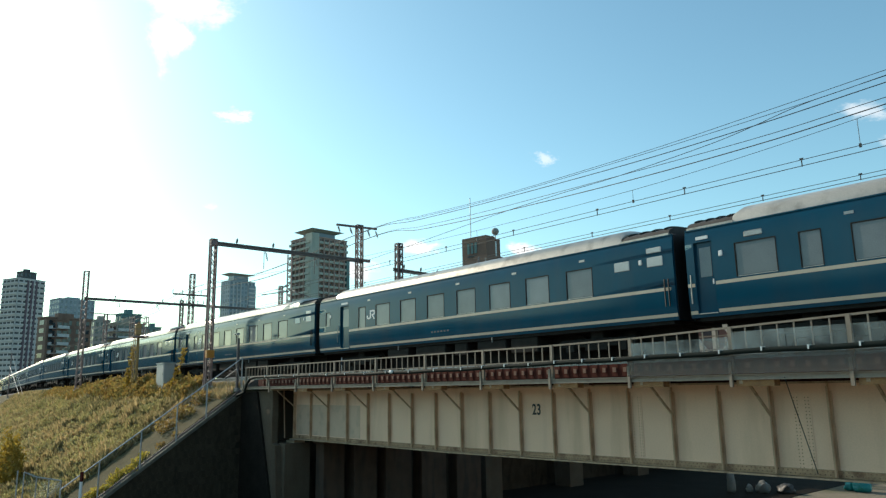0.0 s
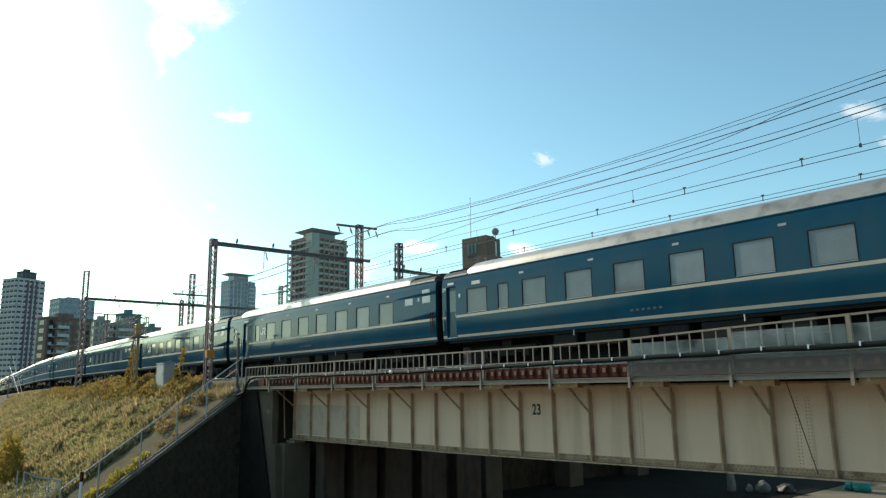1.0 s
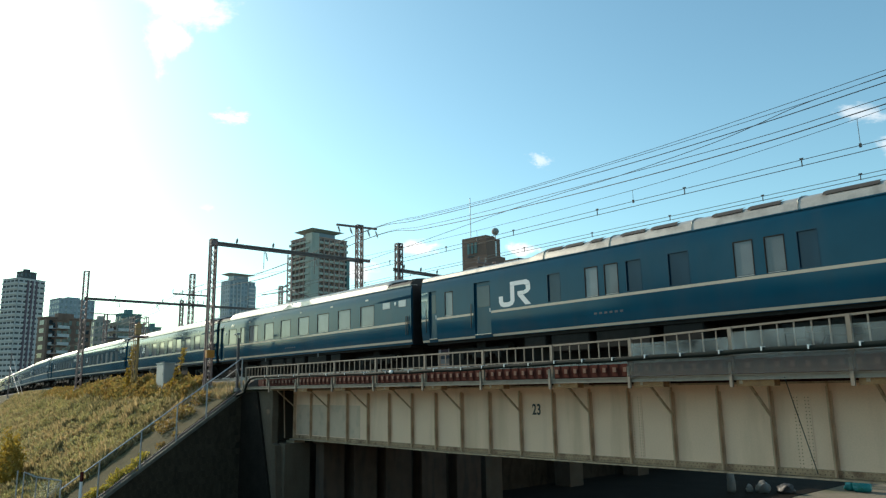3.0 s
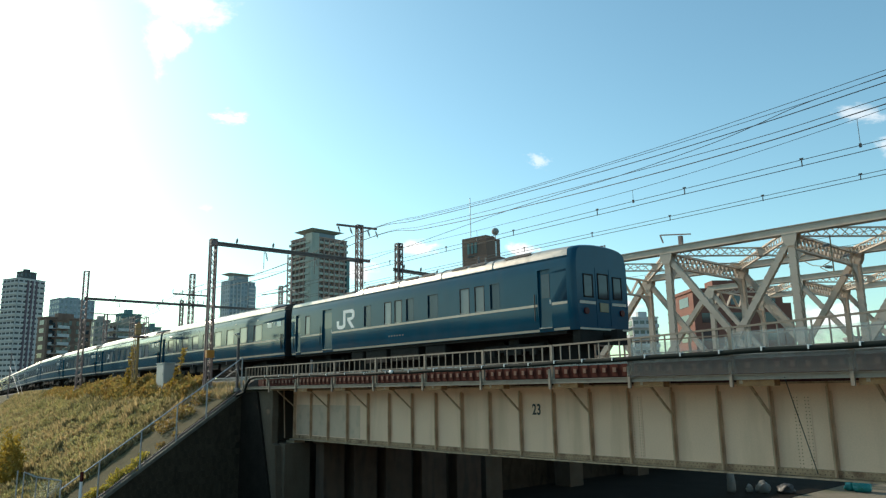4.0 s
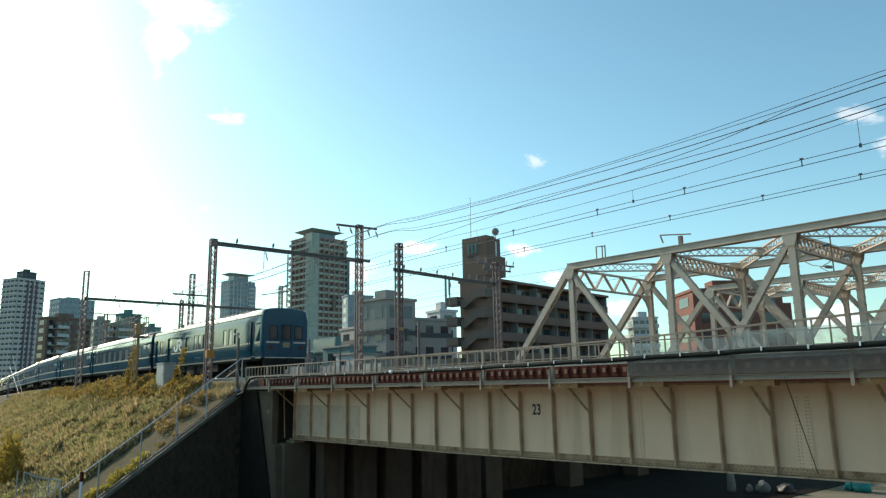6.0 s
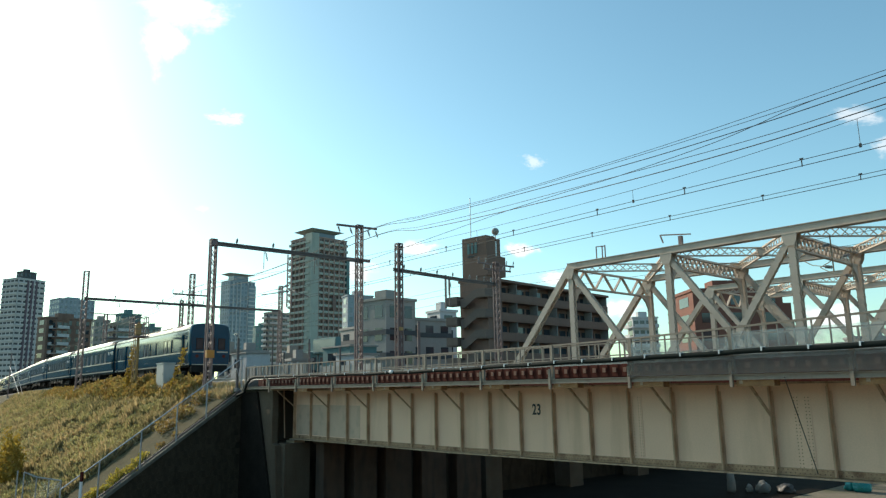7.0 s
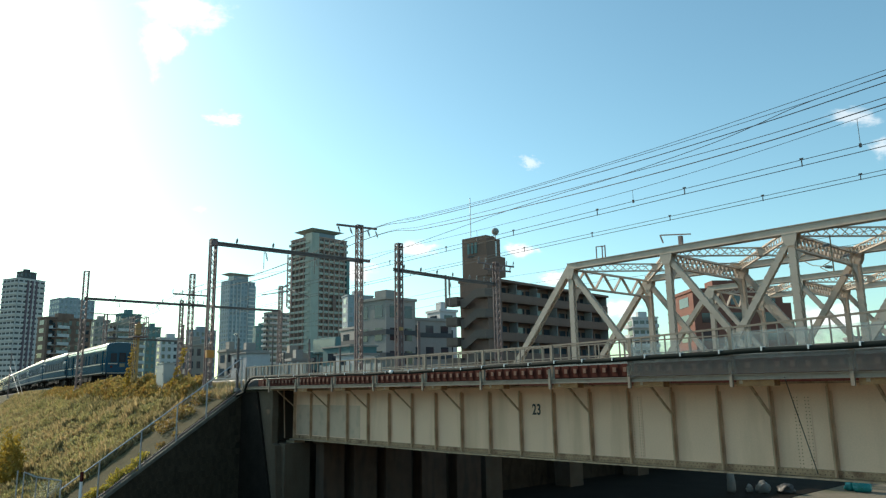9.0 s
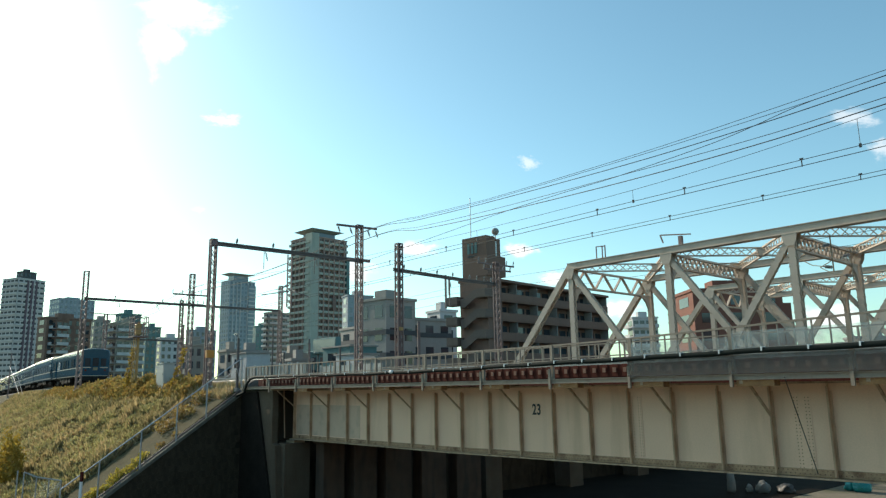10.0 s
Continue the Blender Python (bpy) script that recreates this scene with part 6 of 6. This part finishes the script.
def trackside_clutter():
    """Pale panel walls, huts, a glazed sign box and posts beyond the tracks, at the bridge end."""
    def panel_wall(x0, x1, y, z1, label, mt):
        t = thing("panel_wall", label, "wall")
        n = max(2, round((x1 - x0) / 1.6))
        w = (x1 - x0) / n
        bm = B(); bm_box(bm, 0.04, -0.04, 7.1, w - 0.04, 0.04, z1); me = done(bm, "panel", mt)
        bm = B(); bm_box(bm, -0.07, -0.09, 7.0, 0.07, 0.09, z1 + 0.1); po = done(bm, "post", M_galv)
        for k in range(n):
            piece("panel", me, t, pose(x0 + k * w, y, 0))
            piece("post", po, t, pose(x0 + k * w, y, 0))
    panel_wall(-66.0, -54.5, 30.2, 9.25, "row of grey noise barrier panels beyond the tracks", M_concrete)
    panel_wall(-53.6, -44.6, 31.0, 8.85, "low row of pale barrier panels near the bridge end", M_cabinet)
    def hut(x, y, z1, w, d, mt, label):
        t = thing("equipment_hut", label, "hut")
        bm = B(); bm_box(bm, x, y, 7.1, x + w, y + d, z1); part("wall", bm, mt, t)
        bm = B(); bm_box(bm, x - 0.15, y - 0.15, z1, x + w + 0.15, y + d + 0.15, z1 + 0.15); part("roof", bm, M_b_grey, t)
        bm = B(); bm_box(bm, x + w * 0.2, y - 0.03, z1 - 1.4, x + w * 0.55, y + 0.02, z1 - 0.5); part("window", bm, M_darkglass, t)
        bm = B(); bm_box(bm, x + w - 0.02, y + d * 0.3, 7.2, x + w + 0.03, y + d * 0.6, 9.1); part("door", bm, M_b_grey, t)
    hut(-73.0, 31.5, 10.7, 3.6, 2.6, M_b_white, "white equipment hut beyond the tracks")
    hut(-56.2, 34.0, 9.9, 3.0, 2.5, M_b_white, "small pale hut with a dark window beyond the tracks")
    hut(-62.8, 36.5, 10.9, 5.0, 3.0, M_b_teal, "teal equipment hut beyond the tracks")
    hut(-51.0, 33.2, 9.4, 2.2, 2.0, M_b_beige, "small beige hut beyond the tracks")
    s = thing("sign_box", "pale teal glazed sign box on two posts", "sign")
    bm = B(); bm_box(bm, -66.5, 37.5, 10.55, -62.0, 38.1, 12.1); part("box", bm, M_b_teal, s, bevel=0.04)
    bm = B(); bm_box(bm, -66.4, 37.46, 10.7, -62.1, 37.49, 11.95); part("pane", bm, M_glassy, s)
    for x in (-66.0, -62.5):
        bm = B(); bm_rod(bm, (x, 37.8, 7.0), (x, 37.8, 10.55), 0.07); part("post", bm, M_beam, s)
    for x, y, z in ((-53.9, 30.0, 11.15), (-59.4, 29.4, 12.6), (-64.2, 33.0, 10.6), (-48.3, 29.6, 10.2)):
        round_pole("signal_pole", x, y, 7.1, z, 0.085, "dark slim pole beyond the tracks", M_beam)


trackside_clutter()


# unseen houses added beyond the view, closing the place and shaping the train's reflections
for k in range(39):
    a = radians(173.2 + 6.9 * k) if k < 38 else radians(177.0)
    r = 300 if k == 0 else 258 + 14 * math.sin(k * 2.3)
    mt = (M_b_white, M_b_white, M_b_beige)[k % 3] if k < 15 or k == 38 else (M_b_brown, M_b_grey, M_b_dark)[k % 3]
    building("unseen apartment block added to shape reflections" if k < 15 else "darker unseen apartment block added to shape reflections", r * math.cos(a), r * math.sin(a), math.degrees(a) + 90, 34, 12, 21 + 4 * math.sin(k * 1.7) if 1 <= k <= 7 or k == 38 else 34 + 9 * math.sin(k * 1.7), 3.2, 3 if k < 15 else 0, 0, mt, None)


# ---- plants ----
def leaf_mesh(name, pts, size, material, label, category, upright=0.0, seed=1, aspect=1.0, uneven=0.0):
    """Many small leaves or blades, one quad each, scattered at the given places."""
    rs = np.random.RandomState(seed)
    n = len(pts)
    pts = np.asarray(pts, float)
    a = rs.uniform(0, 2 * np.pi, n)
    tilt = rs.uniform(-1, 1, n) * (1 - upright)
    sz = size * rs.uniform(0.6, 1.4, n)
    if uneven:
        sz *= np.array([1 + uneven * noise.noise(Vector((q[0] * 0.9, q[1] * 0.9, q[2] * 0.9))) + 0.6 * uneven * noise.noise(Vector((q[0] * 0.28, q[1] * 0.28, 5.0))) for q in pts])
    ux = np.stack([np.cos(a), np.sin(a), np.zeros(n)], 1)
    lean = np.stack([rs.uniform(-1, 1, n), rs.uniform(-1, 1, n), np.zeros(n)], 1) * (1 - upright) * 0.9
    uz = np.stack([np.zeros(n), np.zeros(n), np.ones(n)], 1) + lean
    uz /= np.linalg.norm(uz, axis=1)[:, None]
    w = (sz * 0.5)[:, None] * ux
    h = (sz * aspect)[:, None] * uz
    bend = rs.uniform(-0.3, 0.3, (n, 1)) * sz[:, None] * ux[:, ::-1]
    v = np.stack([pts - w * 0.55, pts + w * 0.55, pts + h * 0.6 + w * 0.8 + bend, pts + h + bend * 2, pts + h * 0.6 - w * 0.8 + bend], 1).reshape(-1, 3)
    f = [(5 * i, 5 * i + 1, 5 * i + 2, 5 * i + 3, 5 * i + 4) for i in range(n)]
    me = bpy.data.meshes.new(name)
    me.from_pydata(v.tolist(), [], f)
    me.materials.append(material)
    return tagged(new(name, me), label, category, kind="stuff")


def bank_height(o):
    for (a, za), (b, zb) in zip(BANK, BANK[1:]):
        if a <= o <= b:
            return za + (zb - za) * (o - a) / (b - a)
    return 7.2


def place(s, o, dz=0.0):
    x, y, psi = track(s)
    h = bank_height(o)
    return (x - o * math.sin(psi), y + o * math.cos(psi), h - 0.7 * drop(s) * h / 7.2 + dz)


def grass():
    rs = random.Random(7)
    pts = []
    # tussocks, thicker near the river, thinning with the distance
    for k in range(21000):
        s = 32.2 + 85 * rs.random() ** 1.5
        o = rs.uniform(-13.5, -2.9)
        q = place(s, o)
        d = noise.noise(Vector((q[0] * 0.5, q[1] * 0.5, 0)))
        if d < -0.48:
            continue
        for j in range(7):
            pts.append((q[0] + rs.gauss(0, 0.12), q[1] + rs.gauss(0, 0.09), q[2] - 0.04 + max(0, d) * 0.35))
    weeds = []
    for k in range(1300):
        s = 32.4 + 70 * rs.random() ** 1.4
        q = place(s, rs.uniform(-12.5, -3.2))
        if noise.noise(Vector((q[0] * 0.3, q[1] * 0.3, 9))) < -0.05:
            continue
        for j in range(16):
            weeds.append((q[0] + rs.gauss(0, 0.2), q[1] + rs.gauss(0, 0.14), q[2] + 0.1 + abs(rs.gauss(0, 0.22))))
    for k in range(240):
        q = place(32.6 + 55 * rs.random() ** 1.3, rs.uniform(-12.0, -4.0))
        w = rs.uniform(0.25, 0.6)
        for j in range(int(170 * w)):
            weeds.append((q[0] + rs.gauss(0, w * 0.6), q[1] + rs.gauss(0, w * 0.45), q[2] + 0.1 + rs.random() * w * 0.9))
    leaf_mesh("weeds", weeds, 0.10, M_weed, "pale green leafy weeds among the grass", "weeds", 0.2, 17, 1.5)
    leaf_mesh("grass", pts, 0.115, M_grass, "dry yellow-green autumn grass on the embankment slope", "grass", 0.35, 3, 3.4, 1.0)
    pts = []
    for k in range(1500):
        pts.append(place(27.6 + 4.5 * rs.random(), rs.uniform(-3.2, -2.0)))
    for k in range(6000):
        s = 33 + 95 * rs.random()
        pts.append(place(s, rs.uniform(-3.4, -1.6), 0.0))
    leaf_mesh("grass", pts, 0.09, M_grass, "rough yellow grass along the crest of the bank", "grass", 0.5, 5, 3.5)


def hedge():
    rs = random.Random(9)
    pts = []
    for k in range(24000):
        s = 32.5 + 50 * rs.random()
        top = 0.75 + 0.45 * noise.noise(Vector((s * 0.8, 0, 0))) + 0.35 * noise.noise(Vector((s * 2.7, 3, 0)))
        top = top * 0.85 - 0.1 if s < 38 else top * min(1, max(0.35, (74 - s) / 18))
        o = rs.uniform(-3.7, -2.3)
        z = max(0.0, top + 0.35) * rs.random() ** 0.7
        q = place(s, o)
        pts.append((q[0], q[1], q[2] - 0.05 + z))
    leaf_mesh("vine_thicket", pts, 0.17, M_kudzu, "thicket of brown and orange autumn vine leaves", "shrub", 0.1, 11, 1.0)


def vine_on(name, path_pts, spread, n, seed, label):
    rs = random.Random(seed)
    bm = B(); bm_tube(bm, path_pts, 0.02, 5)
    t = thing(name, label, "vine")
    part("stem", bm, M_mast, t)
    pts = []
    for k in range(n):
        u = rs.random() * (len(path_pts) - 1)
        i = int(u)
        a, b = Vector(path_pts[i]), Vector(path_pts[i + 1])
        q = a + (b - a) * (u - i)
        pts.append((q.x + rs.gauss(0, spread), q.y + rs.gauss(0, spread), q.z + rs.gauss(0, spread)))
    lv = leaf_mesh("leaves", pts, 0.15, M_vine, "yellow autumn vine leaves", "", 0.1, seed, 1.0)
    lv.parent = t


def shrubs():
    rs = random.Random(21)
    def clump(name, c, r, n, size, material, label, seed):
        pts = []
        for k in range(n):
            d = Vector((rs.gauss(0, 1), rs.gauss(0, 1), rs.gauss(0, 1))).normalized() * (rs.random() ** 0.4)
            k2 = 1 + 0.5 * noise.noise(d * 2.5 + Vector(c))
            pts.append((c[0] + d.x * r[0] * k2, c[1] + d.y * r[1] * k2, max(0.05, c[2] + d.z * r[2] * k2)))
        leaf_mesh(name, pts, size, material, label, "shrub", 0.1, seed)
    clump("shrub", (-55.0, 9.0, 2.1), (2.0, 0.8, 2.3), 3000, 0.16, M_vine, "tall yellow-green weeds at the foot of the bank", 31)
    clump("shrub", (-56.5, 8.6, 0.6), (2.5, 0.9, 1.0), 2000, 0.16, M_grass, "green weeds at the foot of the bank", 32)
    for i in range(12):
        y = 8.6 + 0.36 * i
        z = 6.9 - 0.707 * (17.4 - y)
        clump("weeds", (-39.15 - 0.25 * (i % 3), y, z + 0.16), (0.3 + 0.2 * (i % 2), 0.36, 0.22 + 0.09 * ((i * 5) % 3)), 420 - 20 * i, 0.10, M_fresh, "yellow-green weeds along the edge of the paved slope", 60 + i)
    for y, n, k in ((13.4, 200, 36), (14.1, 160, 39)):
        clump("weeds", (-39.3, y, 7.0 - 0.707 * (17.4 - y)), (0.3, 0.4, 0.2), n, 0.10, M_kudzu, "dry weeds in the joints of the paved slope", k)
    for y, n, k in ((15.2, 700, 41), (16.3, 700, 42), (14.2, 350, 43)):
        z = 7.0 - 0.707 * (17.4 - y)
        clump("weeds", (-41.6, y, z + 0.3), (1.0, 0.6, 0.45), n, 0.13, M_kudzu, "brown dry weeds beside the fence", k)


grass()
hedge()
vine_on("climbing_vine", [(-57.2, 16.5, 7.2), (-56.9, 16.5, 8.2), (-56.6, 16.6, 9.2), (-56.2, 16.6, 10.2)], 0.11, 300, 51, "yellow vine climbing beside the signal post")
vine_on("climbing_vine", [(-46.9, 16.3, 7.3), (-46.3, 16.3, 8.1), (-45.7, 16.4, 8.8), (-45.4, 16.4, 9.6)], 0.07, 150, 52, "yellow vine shoot rising over the thicket")
shrubs()


# ---- things under the bridge ----
def bundle(name, x, y, w, d, h, material, label, seed):
    """Slack covered heap."""
    bm = B()
    bmesh.ops.create_icosphere(bm, subdivisions=3, radius=1.0)
    for v in bm.verts:
        k = 1 + 0.28 * noise.noise(v.co * 1.7 + Vector((seed, 0, 0))) + 0.1 * noise.noise(v.co * 5 + Vector((seed, 4, 0)))
        v.co = Vector((v.co.x * w / 2 * k + x, v.co.y * d / 2 * k + y, max(0.0, (v.co.z * 0.6 + 0.4) * h * k)))
    tagged(part(name, bm, material, smooth=True), label, "heap")


bundle("tarpaulin_cover", -19.9, 50.9, 1.1, 0.9, 0.75, M_tarp, "mound under a slack teal tarpaulin", 1)
bundle("tarpaulin_cover", -20.7, 51.1, 0.7, 0.6, 0.5, M_tarp, "small mound under a teal tarpaulin", 2)
bundle("plastic_bag", -25.6, 45.2, 0.6, 0.5, 1.3, M_bag, "tall pale stuffed plastic bag", 3)
bundle("plastic_bag", -24.0, 46.2, 0.9, 0.6, 0.7, M_bag, "pale stuffed plastic bag", 4)
bundle("plastic_bag", -24.8, 46.0, 0.4, 0.4, 0.5, M_bag, "small pale plastic bag", 5)
bundle("plastic_bag", -22.9, 47.0, 1.2, 0.8, 0.6, M_cover, "dark covered heap on the ground", 6)


# ---- clouds ----
CLOUDS = []


def cloud(x, y, w, h, dx=-20.0, dy=8.0, far=2800.0, turn=0.0, thin=False):
    """A cloud seen in the direction (x, y) of the 1568-wide view plane, drifting by (dx, dy) of it in ten seconds."""
    k = far / 1270.0
    me_b = B()
    bmesh.ops.create_grid(me_b, x_segments=12, y_segments=12, size=0.5)
    for v in me_b.verts:
        v.co = Vector((v.co.x * w * k, v.co.y * h * k, -60 * (v.co.x ** 2 + v.co.y ** 2)))
    ob = tagged(part("cloud", me_b, M_cloud_thin if thin else M_cloud), "small white fair-weather cloud", "cloud", "clouds", "structure")
    ob.visible_shadow = False
    at = lambda a, b: VIEW @ pose((a - 784) * k, (441 - b) * k, -far, 0, 0, turn)
    CLOUDS.append((ob, at(x, y), at(x + dx, y + dy)))


cloud(330, 18, 360, 200, -15, 10)
cloud(300, 72, 200, 220, -15, 10, 2790)
cloud(415, 205, 140, 55, -22, 6)
cloud(966, 282, 90, 50, -30, 7, turn=-20, thin=True)
cloud(1528, 195, 200, 80, -20, 12, thin=True)
cloud(1590, 252, 160, 90, -22, 10, thin=True)
cloud(372, 366, 60, 30, -22, 5, thin=True)
cloud(745, 440, 190, 70, -4, 2)
cloud(925, 440, 130, 70, -4, 2)
cloud(985, 492, 150, 60, -4, 2)
cloud(1110, 545, 190, 110, -4, 2)
cloud(1480, 560, 330, 130, -4, 2)
cloud(640, 480, 160, 90, -4, 2)


motions()
